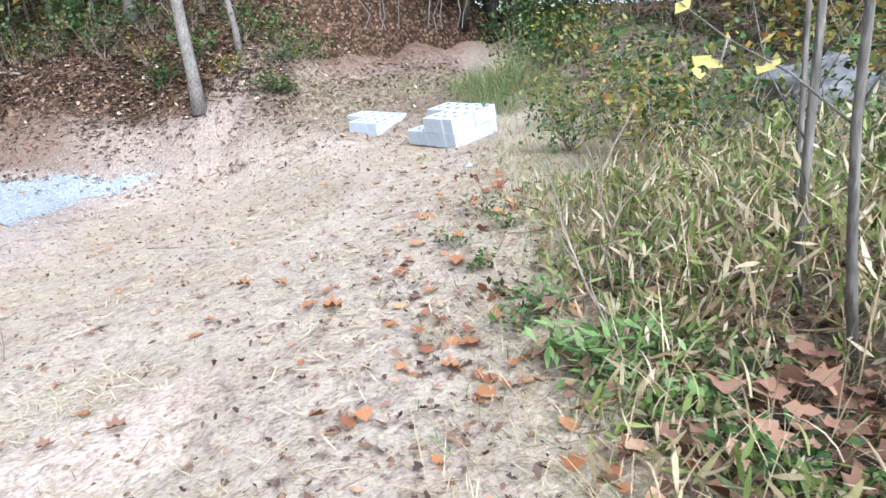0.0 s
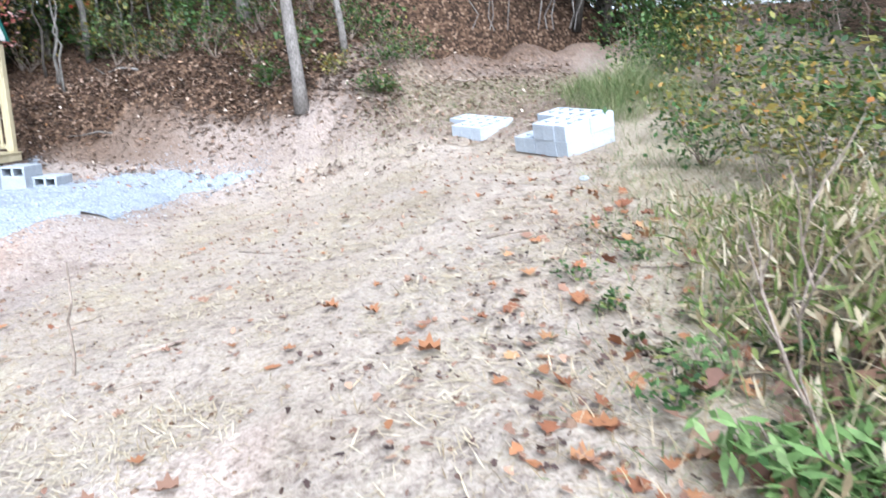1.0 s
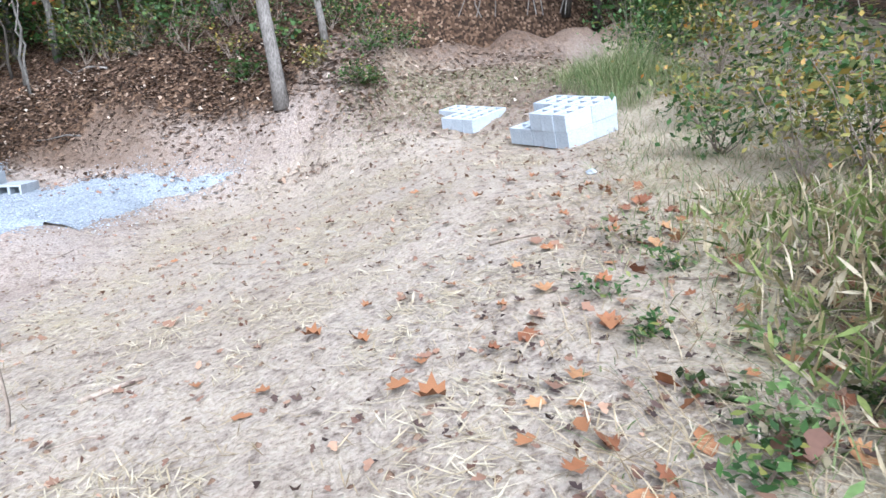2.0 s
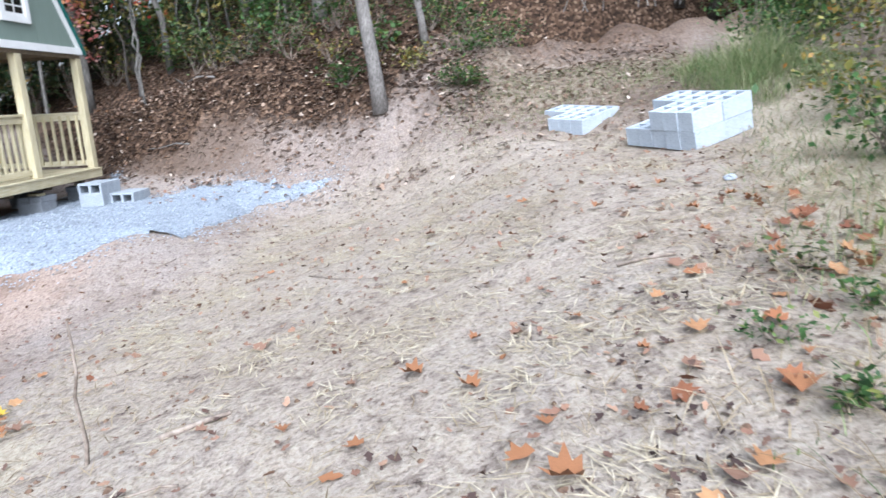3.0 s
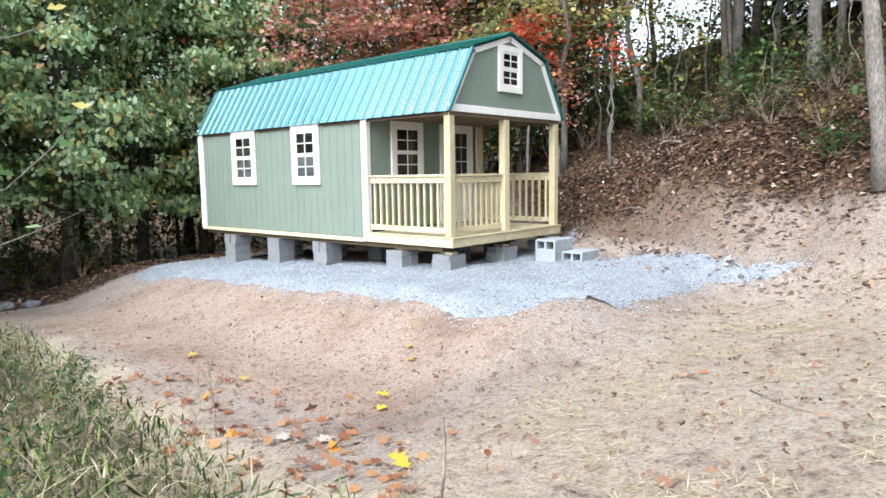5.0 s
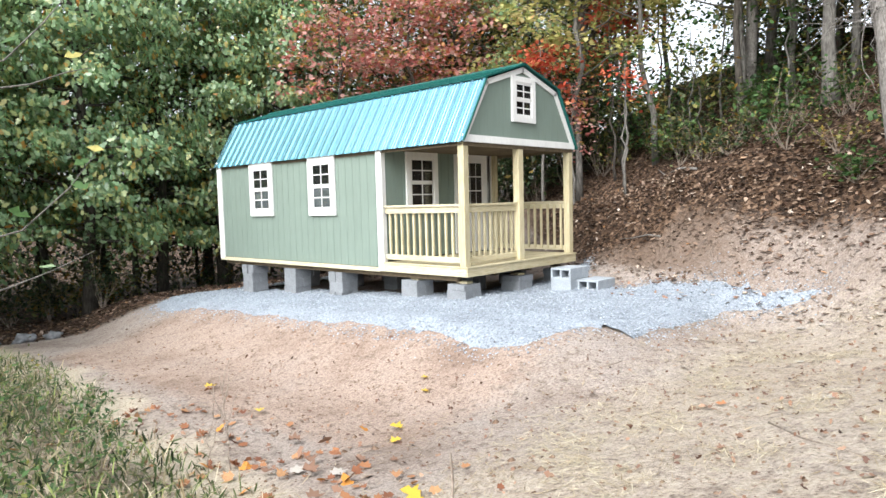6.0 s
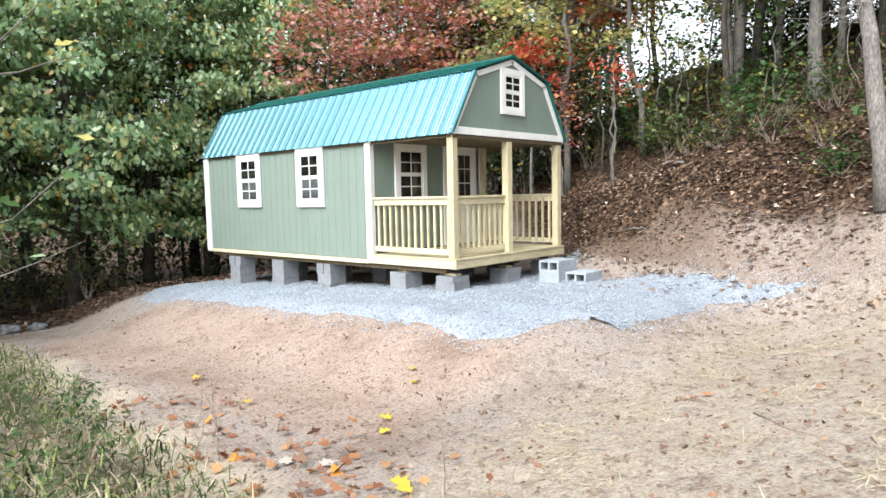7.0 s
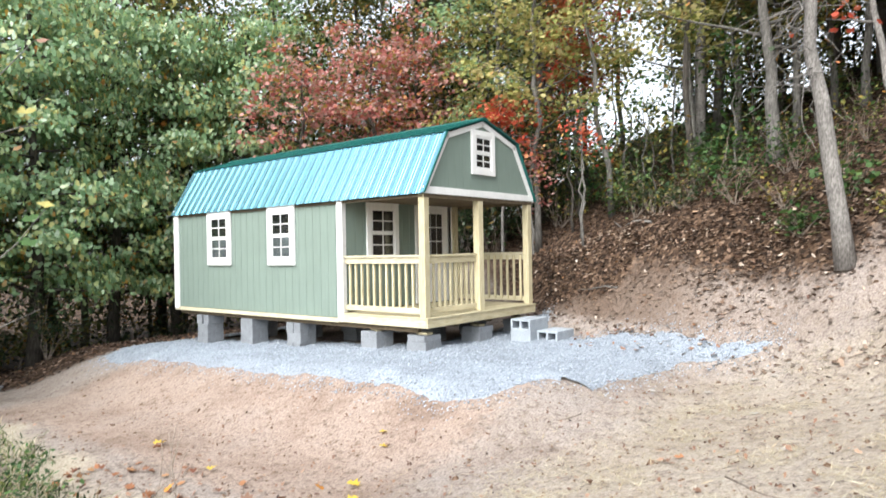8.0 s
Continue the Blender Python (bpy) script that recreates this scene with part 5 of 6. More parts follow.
def leaf_patch(name, label, test, box, count, size, mat, seed, lift):
    """Lance-shaped leaves hung through a patch of cane."""
    nr = np.random.RandomState(seed)
    c = []
    while len(c) < count:
        x, y = nr.uniform(box[0], box[1]), nr.uniform(box[2], box[3])
        d = test(x, y)
        if d <= 0 or nr.rand() > min(1.0, 0.3 + d):
            continue
        top = lift * min(1.0, 0.18 + 0.65 * d) * (0.75 + 0.45 * noise.noise((x * 2.2, y * 2.2, 17)))
        c.append((x, y, rough_height(x, y) + 0.03 + top * nr.rand() ** 0.7))
    return solid(name, leaves_mesh(name, np.array(c), nr.uniform(size[0], size[1], count), LANCE, mat, nr, 0.0, 0.25), mat, label, "grass", kind="stuff")


def leaf_hollow(x, y):
    """Zero where the brown leaves have drifted into the cane, one away from them."""
    return smooth(0.22, 0.6, math.hypot((x + 8.85) * 0.9, y + 8.40))


blade_patch("cane_stalks", "upright stalks of river cane beside the path", lambda x, y: right_brush(x, y) * smooth(-5.0, -7.2, x), (-13.5, -4.5, -12.0, -7.4), 1500, (0.35, 0.8), (0.0025, 0.004), STRAW, 1, 0, 0.35, 0.4)
blade_patch("cane_leaves", "tangled green and straw-coloured cane leaves beside the path", lambda x, y: (right_brush(x, y) - 0.1) * smooth(-5.0, -7.2, x) * leaf_hollow(x, y), (-12.0, -4.6, -10.6, -7.5), 4500, (0.08, 0.18), (0.003, 0.007), CANE, 2, 0.62, 1.0, 1.2)
leaf_patch("cane_foliage", "broad green and withered cane leaves beside the path", lambda x, y: (right_brush(x, y) - 0.05) * smooth(-5.0, -7.2, x) * leaf_hollow(x, y), (-12.0, -4.6, -10.4, -7.5), 17500, (0.06, 0.145), CANE, 12, 0.68)
blade_patch("verge_grass", "mixed green and dry verge grass", lambda x, y: right_brush(x, y) + 0.55 + 0.5 * noise.noise((x * 1.8, y * 1.8, 51)), (-13.0, 1.0, -12.5, -6.9), 13000, (0.05, 0.20), (0.002, 0.005), GREENGRASS, 3, 0, 0.8, 1.0)
blade_patch("tall_grass", "tall green grass beside the block stack", lambda x, y: 0.8 + 0.6 * noise.noise((x * 1.7, y * 1.7, 5)) - math.hypot((x - 0.2) / 2.0, (y + 10.3) / 0.9), (-2.5, 2.8, -11.6, -9.0), 3600, (0.3, 0.95), (0.002, 0.004), GREENGRASS, 4, 0, 0.45, 0.8)
blade_patch("verge_straw", "bent straw lying along the verge", lambda x, y: right_brush(x, y) + 0.75 + 0.6 * noise.noise((x * 1.8, y * 1.8, 52)), (-11.5, 0.0, -11.0, -6.6), 11000, (0.06, 0.19), (0.002, 0.004), STRAW, 5, 0, 1.7, 1.6)
blade_patch("hollow_grass", "grass and cane below the yard", left_brush, (-11.5, -3.6, -4.4, 8.0), 9000, (0.10, 0.40), (0.002, 0.005), GREENCANE, 6, 0, 0.6, 0.9)
blade_patch("hollow_cane", "green and straw-coloured cane leaves below the yard", lambda x, y: left_brush(x, y) - 0.15, (-10.5, -4.0, -4.4, 6.0), 4500, (0.07, 0.20), (0.004, 0.009), CANE, 7, 0.5, 0.9, 1.1)
leaf_patch("hollow_foliage", "broad green and withered cane leaves below the yard", lambda x, y: left_brush(x, y) - 0.1, (-10.5, -4.0, -4.4, 5.0), 16000, (0.05, 0.13), GREENCANE, 13, 0.85)
blade_patch("knoll_grass", "sparse grass on the knoll before the berm", lambda x, y: 0.5 - 0.5 * abs(x - 1.6) / 1.6 if -10 < y < -6.3 else -1, (0.0, 3.4, -10.0, -6.3), 4500, (0.05, 0.20), (0.002, 0.004), GREENGRASS, 8, 0, 0.7, 0.9)
blade_patch("yard_tufts", "thin tufts of dry grass in the yard", lambda x, y: noise.noise((x * 1.3, y * 1.3, 21)) - 0.15 if wood_edge(x, y) < -1 else -1, (-9.5, 1.0, -8.5, -2.6), 3500, (0.03, 0.10), (0.0015, 0.003), STRAW, 9, 0, 1.2, 1.2, 3)


def scatter(name, label, category, test, box, count, size, outline, mat, seed, flat=1.3, curl=0.35, sink=0.01):
    nr = np.random.RandomState(seed)
    c = []
    while len(c) < count:
        x, y = nr.uniform(box[0], box[1]), nr.uniform(box[2], box[3])
        if nr.rand() < test(x, y):
            c.append((x, y, rough_height(x, y) + sink + 0.015 * nr.rand()))
    me = leaves_mesh(name, np.array(c), nr.uniform(size[0], size[1], count), outline, mat, nr, flat, curl)
    return solid(name, me, mat, label, category, kind="stuff")


STRAND = [(0, 0), (0.024, 0.5), (0, 1), (-0.024, 0.5)]
scatter("hill_litter", "brown fallen leaves covering the slope", "leaf litter", lambda x, y: smooth(-0.9, 0.4, litter_edge(x, y)) * smooth(24, 6, math.hypot(x - 2, y)) * (0.04 if 0.8 < (x - 4.2) + 0.25 * (y + 9.0) < 3.8 and y < -7.6 else 1), (0.0, 18.0, -9.0, 9.0), 42000, (0.05, 0.105), OAK_LEAF, LITTER, 41)
scatter("bank_litter", "pale and brown leaves strewn on the bare bank", "leaf litter", lambda x, y: (0.12 + 0.5 * smooth(0.25, 0.0, abs(bank_distance(x, y) - 0.05)) + 0.88 * smooth(0.3, 1.6, bank_distance(x, y))) * (0.25 + 0.75 * smooth(-0.1, 0.25, noise.noise((x * 1.4, y * 1.4, 45)))) * (1.0 if -0.2 < bank_distance(x, y) < 2.6 else 0), (0.5, 6.5, -7.0, 2.0), 5600, (0.05, 0.125), OAK_LEAF, PALELITTER, 42)
scatter("wood_litter", "brown fallen leaves under the oaks", "leaf litter", lambda x, y: smooth(-0.6, 0.4, wood_edge(x, y)), (-10.0, 4.0, 7.0, 13.0), 7000, (0.07, 0.14), OAK_LEAF, LITTER, 43)
scatter("yard_straw", "dry straw bits strewn over the yard", "straw", lambda x, y: (1.0 if wood_edge(x, y) < -1 else 0) * smooth(-1.5, -4.0, y) * (0.25 + 0.75 * smooth(-0.1, 0.25, noise.noise((x * 0.8, y * 0.8, 1)))), (-10.5, 2.0, -9.5, -1.5), 15000, (0.04, 0.15), STRAND, STRAW, 44, 2.2, 0.1, 0.006)
scatter("yard_leaf_bits", "small brown leaf scraps on the soil", "leaf litter", lambda x, y: (1.0 if wood_edge(x, y) < -0.5 else 0) * (0.35 + 0.65 * smooth(-6.5, -7.5, y)), (-10.5, 1.5, -9.2, 1.0), 2600, (0.02, 0.065), OAK_LEAF, BROWNLEAF, 45, 0.8, 0.6)
scatter("knoll_litter", "brown leaves on the knoll before the berm", "leaf litter", lambda x, y: 0.3 + 0.7 * smooth(0.5, 2.0, x), (-0.5, 4.0, -10.5, -6.2), 1500, (0.05, 0.11), OAK_LEAF, PALELITTER, 48)
scatter("verge_leaves", "orange and brown leaves along the verge", "leaf litter", lambda x, y: smooth(-1.1, -0.2, right_brush(x, y)), (-10.0, -4.0, -8.8, -6.6), 170, (0.06, 0.12), MAPLE_LEAF, ORANGE, 46, 1.0, 0.6)
scatter("hollow_leaves", "fallen leaves at the edge of the grass", "leaf litter", lambda x, y: smooth(-1.3, -0.3, left_brush(x, y)) * smooth(0.8, 0.0, left_brush(x, y)), (-6.5, -3.0, -4.4, 1.0), 120, (0.06, 0.12), MAPLE_LEAF, ORANGE, 47, 1.0, 0.6)

scatter("straw_mats", "matted bleached straw lying on the yard", "straw", lambda x, y: (1.0 if wood_edge(x, y) < -1 and gravel_reach(x, y) < -0.3 else 0) * smooth(-3.2, -4.6, y - 0.25 * x - 1.0) * smooth(0.05, 0.3, noise.noise((x * 1.5, y * 1.5, 31)) + 0.08) * smooth(-8.2, -6.8, x), (-9.5, 1.5, -9.0, -3.0), 13000, (0.05, 0.17), STRAND, PALESTRAW, 49, 2.6, 0.12, 0.008)
scatter("dark_leaf_curls", "dark curled leaf scraps lying on the soil", "leaf litter", lambda x, y: smooth(-1.9, -0.4, right_brush(x, y)) * (0.3 + 0.7 * smooth(0.0, 0.3, noise.noise((x * 2.5, y * 2.5, 33)))), (-9.6, -5.0, -8.6, -6.2), 700, (0.02, 0.06), OAK_LEAF, DARKCURL, 50, 0.7, 0.9)
scatter("verge_brown_leaves", "large brown leaves heaped under the cane", "leaf litter", lambda x, y: smooth(-0.25, 0.1, right_brush(x, y)), (-9.6, -7.4, -9.4, -7.7), 520, (0.06, 0.13), OAK_LEAF, BROWNLEAF, 51, 0.3, 0.9, 0.05)
rng = random.Random(92)
for i in range(9):
    a, r = rng.uniform(7.0, 33.0), rng.uniform(13.2, 19.0)
    x, y = -7.8 + r * math.cos(radians(a)), -6.7 + r * math.sin(radians(a))
    if bank_distance(x, y) > 2.2:
        shrub("leafy undergrowth on the wooded slope", x, y, rng.uniform(0.5, 1.6), rng.uniform(0.4, 0.9), (FERN, FERN, DEEP, OLIVE)[i % 4], 900 + i, 420, 0.12 if i % 2 else 0.09, PLAIN_LEAF if i % 2 else MAPLE_LEAF, 7)
for i, (x, y, h) in enumerate(((8.2, -0.2, 3.0), (7.4, 1.4, 4.2), (8.8, 0.6, 5.0), (7.0, -0.9, 2.6), (9.6, -0.4, 5.5), (10.4, -2.2, 6.0), (7.9, -2.4, 3.4), (9.9, 1.2, 6.0), (6.9, 0.9, 3.4), (11.0, -3.6, 6.0))):
    tree("thin dark young tree on the wooded slope", x, y, h, 0.028 + 0.006 * (i % 3), (BARK, DARKBARK)[i % 2], (FERN, OLIVE)[i % 2], 960 + i, (0.05 * (i % 3 - 1), 0.04 * (i % 2)), (0.45, 1.0), 0.7, 8, 2, 16, 0.12, PLAIN_LEAF if i % 2 else MAPLE_LEAF)
# thicket added in shade-dark leaves to darken the top of the overgrown bank
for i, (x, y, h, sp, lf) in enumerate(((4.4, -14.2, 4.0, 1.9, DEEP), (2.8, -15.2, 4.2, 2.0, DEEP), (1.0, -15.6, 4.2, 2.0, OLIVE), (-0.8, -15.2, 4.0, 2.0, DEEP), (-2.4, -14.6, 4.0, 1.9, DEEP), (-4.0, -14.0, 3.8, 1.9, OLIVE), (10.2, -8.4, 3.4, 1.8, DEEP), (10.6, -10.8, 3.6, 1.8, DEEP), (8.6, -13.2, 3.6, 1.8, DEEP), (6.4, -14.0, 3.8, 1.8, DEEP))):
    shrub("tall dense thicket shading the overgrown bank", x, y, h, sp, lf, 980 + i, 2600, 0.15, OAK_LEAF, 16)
scatter("slope_leaf_scraps", "brown leaf scraps and crumbs on the bare slope", "leaf litter", lambda x, y: (1.0 if wood_edge(x, y) < -0.4 and gravel_reach(x, y) < -0.15 else 0) * (0.2 + 0.8 * smooth(-0.05, 0.3, noise.noise((x * 1.1, y * 1.1, 61)))), (-6.5, 3.5, -7.0, 5.0), 800, (0.02, 0.07), OAK_LEAF, BROWNLEAF, 62, 0.7, 0.8)
scatter("slope_dark_scraps", "dark leaf scraps on the bare slope", "leaf litter", lambda x, y: (1.0 if wood_edge(x, y) < -0.4 and gravel_reach(x, y) < -0.15 else 0) * (0.2 + 0.8 * smooth(-0.05, 0.3, noise.noise((x * 1.3, y * 1.3, 63)))), (-6.5, 3.5, -7.0, 5.0), 260, (0.02, 0.06), OAK_LEAF, DARKCURL, 64, 0.7, 0.8)

# ---- small things ----
# saplings beside the path, with big yellow leaves on a side branch
def leaf_on(parent, p, size, mat, seed, facing, name="leaf"):
    nr = np.random.RandomState(seed)
    return part(name, leaves_mesh(name, np.array([p]), np.array([size]), PLAIN_LEAF if seed % 3 == 0 else OAK_LEAF, mat, nr, 0.25, 0.55, np.array([facing])), mat, parent)


def sapling(label, points, radius, branches, leaves, seed, facing=(-0.5, 0.35, 0.75)):
    base = Vector(points[0])
    t = thing("sapling", label, "sapling", Matrix.Translation(base))
    rel = [Vector(p) - base for p in points]
    n = len(rel)
    part("stem", Shape().tube(rel, [radius * (1.15 - 0.5 * i / (n - 1)) for i in range(n)], 8, 0.04, random.Random(seed)), BARK, t, "", True)
    for b in branches:
        q = [Vector(p) - base for p in b]
        part("branch", Shape().tube(q, [radius * 0.27 * (1 - 0.7 * i / (len(q) - 1)) for i in range(len(q))], 6), BARK, t, "", True)
    for k, (p, size, mat) in enumerate(leaves):
        leaf_on(t, tuple(Vector(p) - base), size, mat, seed + k, facing)
    return t


sapling("thin grey sapling with a few large yellow leaves", [(-8.60, -8.73, 0.12), (-8.64, -8.62, 0.6), (-8.66, -8.56, 1.0), (-8.70, -8.52, 1.5), (-8.76, -8.48, 2.4), (-8.78, -8.5, 3.2)], 0.017,
        [[(-8.66, -8.56, 1.0), (-8.56, -8.40, 1.16), (-8.45, -8.25, 1.27), (-8.36, -8.08, 1.42), (-8.3, -7.98, 1.5)],
         [(-8.66, -8.56, 1.05), (-8.70, -8.66, 1.25), (-8.66, -8.86, 1.5)], [(-8.45, -8.25, 1.27), (-8.44, -8.23, 1.18), (-8.42, -8.2, 1.08)]],
        [((-8.43, -8.22, 1.20), 0.12, SAPLEAF), ((-8.53, -8.36, 1.19), 0.11, SAPLEAF), ((-8.38, -8.12, 1.36), 0.09, SAPLEAF), ((-8.52, -8.33, 1.26), 0.05, SAPLEAF), ((-8.41, -8.17, 1.17), 0.07, SAPLEAF)], 61)
sapling("bare grey sapling in the cane", [(-8.17, -8.85, 0.15), (-8.2, -8.80, 0.8), (-8.22, -8.78, 1.5), (-8.2, -8.82, 2.6), (-8.15, -8.9, 3.4)], 0.018,
        [[(-8.2, -8.80, 0.9), (-8.05, -8.7, 1.2), (-7.95, -8.65, 1.6)], [(-8.21, -8.79, 1.2), (-8.35, -8.9, 1.5), (-8.4, -9.05, 1.9)]], [], 62)
sapling("bare grey sapling in the cane", [(-7.9, -9.05, 0.15), (-7.92, -9.0, 0.9), (-7.9, -8.98, 1.8), (-7.86, -9.0, 3.0)], 0.013, [[(-7.92, -9.0, 1.0), (-8.05, -9.1, 1.35), (-8.1, -9.2, 1.7)]], [], 63)
sapling("leaning sapling with yellow-green leaves above the grass", [(-7.75, -3.9, -0.78), (-7.70, -4.05, -0.2), (-7.62, -4.16, 0.5), (-7.58, -4.2, 0.95), (-7.52, -4.2, 1.35), (-7.50, -4.2, 1.9), (-7.5, -4.15, 2.6)], 0.014,
        [[(-7.59, -4.2, 0.85), (-7.18, -4.21, 0.93), (-7.05, -4.25, 0.98), (-6.92, -4.28, 1.04)], [(-7.56, -4.2, 1.0), (-7.12, -4.22, 1.12), (-6.98, -4.26, 1.26), (-6.90, -4.29, 1.38)], [(-7.51, -4.2, 1.5), (-7.07, -4.22, 1.6), (-6.98, -4.30, 1.64), (-6.91, -4.32, 1.66)], [(-7.51, -4.2, 1.6), (-7.15, -4.26, 1.66), (-7.05, -4.31, 1.78), (-6.95, -4.36, 1.92)]],
        [((-7.01, -4.30, 1.70), 0.07, SAPLEAF), ((-6.95, -4.32, 1.69), 0.06, SAPLEAF), ((-6.89, -4.29, 1.39), 0.06, SAPLEAF), ((-6.96, -4.26, 1.27), 0.085, FERN), ((-6.93, -4.27, 1.35), 0.06, FERN), ((-7.1, -4.2, 1.75), 0.08, FERN), ((-6.93, -4.36, 1.92), 0.07, BROWNLEAF), ((-7.12, -4.24, 1.16), 0.07, FERN), ((-7.05, -4.25, 0.99), 0.06, OAK)], 64, (-0.3, -0.6, 0.75))


# dry weed stalks
def weed(x, y, tall, lean, seed, forks=5, r=0.007):
    rng = random.Random(seed)
    z = rough_height(x, y) - 0.02
    t = thing("dry_weed", "bare dry weed stalk standing in the soil", "weed", Matrix.Translation((x, y, z)))
    main = wander(rng, (0, 0, 0), (lean[0] * tall, lean[1] * tall, tall), 7, 0.03)
    part("stalk", Shape().tube(main, [r * (1 - 0.1 * i) for i in range(7)], 5), TWIG, t)
    for k in range(forks):
        a = main[2 + k % 4]
        b = a + Vector((rng.uniform(-0.16, 0.16), rng.uniform(-0.16, 0.16), rng.uniform(0.15, 0.35)))
        part("twig", Shape().tube(wander(rng, a, b, 4, 0.02), [0.004, 0.0035, 0.003, 0.002], 4), TWIG, t)
    return t


weed(-5.93, -5.0, 0.72, (-0.08, -0.1), 1, 0, 0.012)
weed(-4.99, -1.6, 0.85, (-0.05, 0.05), 2, 7)
weed(-5.05, -1.3, 0.5, (0.2, 0.1), 3, 4)
weed(-6.9, -1.8, 0.7, (0.1, 0.1), 4, 5)
weed(-7.6, -8.35, 0.8, (-0.3, 0.3), 5, 5)
weed(-8.2, -8.1, 0.7, (0.3, 0.35), 6, 4)

# single fallen leaves
LEAF_MESHES = []
for k, mt in enumerate((ORANGE, ORANGE, ORANGE, BROWNLEAF, BROWNLEAF, GOLD, ORANGE, BROWNLEAF, PALELEAF, VIVID)):
    LEAF_MESHES.append(leaves_mesh("fallen_leaf", np.array([(0, 0, 0.012)]), np.array([1.0]), MAPLE_LEAF if k % 3 else OAK_LEAF, mt, np.random.RandomState(70 + k), 2.2, 0.6))
LEAF_LABEL = ["orange fallen maple leaf lying on the soil"] * 3 + ["curled brown fallen leaf lying on the soil"] * 2 + ["golden yellow fallen leaf on the soil", "orange fallen maple leaf lying on the soil", "curled brown fallen leaf lying on the soil", "bleached curled fallen leaf lying on the soil", "vivid orange fallen maple leaf on the soil"]


def fallen(x, y, size, k, turn):
    ob = new("fallen_leaf", LEAF_MESHES[k])
    ob.matrix_world = Matrix.Translation((x, y, rough_height(x, y) + 0.008)) @ Matrix.Rotation(turn, 4, "Z") @ Matrix.Scale(size, 4)
    return tagged(ob, LEAF_LABEL[k], "leaf", "fallen leaves")


rng = random.Random(17)
for x, y, s, k in ((-7.81, -7.33, 0.12, 0), (-6.8, -7.05, 0.14, 1), (-6.66, -6.93, 0.11, 2), (-7.39, -7.81, 0.14, 0), (-7.95, -6.96, 0.12, 6), (-6.08, -6.76, 0.10, 1), (-3.81, -2.41, 0.12, 5), (-2.34, -1.33, 0.10, 5),
                   (-2.57, -1.55, 0.10, 5), (-4.91, -1.70, 0.13, 0), (-2.73, -5.88, 0.09, 3), (-2.18, -5.55, 0.08, 3), (-6.55, -7.82, 0.13, 1), (-5.83, -5.5, 0.07, 4), (-7.7, -7.6, 0.12, 2), (-7.2, -7.5, 0.11, 6), (-8.4, -7.3, 0.12, 0), (-8.1, -7.55, 0.13, 6)):
    fallen(x, y, s, k, rng.uniform(0, 6.28))
for i in range(95):
    x = rng.uniform(-9.6, -1.5)
    y = -8.3 + abs(rng.gauss(0, 1.6)) - 0.12 * (x + 6)
    if right_brush(x, y) > 0.4 or y > -2.5 or math.hypot(x + 8, y + 6.9) < 0.25:
        continue
    fallen(x, y, rng.uniform(0.05, 0.115), rng.choice((0, 1, 2, 3, 3, 4, 4, 6, 7, 7)), rng.uniform(0, 6.28))
for i in range(44):
    x, y = rng.uniform(-6.2, -3.2), rng.uniform(-4.4, -0.6)
    if -1.2 < left_brush(x, y) < 0.5:
        fallen(x, y, rng.uniform(0.06, 0.12), rng.choice((0, 1, 2, 3, 4, 7)), rng.uniform(0, 6.28))
for i in range(36):
    x, y = rng.uniform(-9.2, -7.6), rng.uniform(-9.3, -8.1)
    fallen(x, y, rng.uniform(0.08, 0.14), rng.choice((3, 4, 7)), rng.uniform(0, 6.28))
# big brown leaves drifted into a hollow of the cane, and green weeds before them
for i in range(44):
    x, y = -8.80 + rng.gauss(0, 0.22), -8.46 + rng.gauss(0, 0.13)
    ob = fallen(x, y, rng.uniform(0.11, 0.19), rng.choice((3, 4, 7, 7)), 0.0)
    ob.matrix_world = Matrix.Translation((x, y, rough_height(x, y) + rng.uniform(0.01, 0.11))) @ Matrix.Rotation(rng.uniform(0, 6.28), 4, "Z") @ Matrix.Rotation(rng.uniform(-0.6, 0.6), 4, "X") @ Matrix.Scale(rng.uniform(0.09, 0.14), 4)
for i, (x, y, h) in enumerate(((-8.92, -8.16, 0.13), (-8.74, -8.05, 0.15), (-8.60, -8.18, 0.17), (-9.05, -8.28, 0.12), (-8.48, -8.34, 0.22))):
    shrub("low green weed at the foot of the cane", x, y, h, 0.15, (FERN, GREENCANE, BRIGHTFERN)[i % 3], 560 + i, 150, 0.05, PLAIN_LEAF, 7)
# bleached leaves on the yard, and bright ones at the edge of the grass
rng = random.Random(23)
for x, y in ((1.37, -4.17), (0.97, -4.5), (0.98, -4.72), (-2.15, -5.5), (0.09, -3.53), (0.4, -4.1), (-0.6, -4.9), (-3.1, -6.4)):
    fallen(x, y, rng.uniform(0.11, 0.15), 8, rng.uniform(0, 6.28))
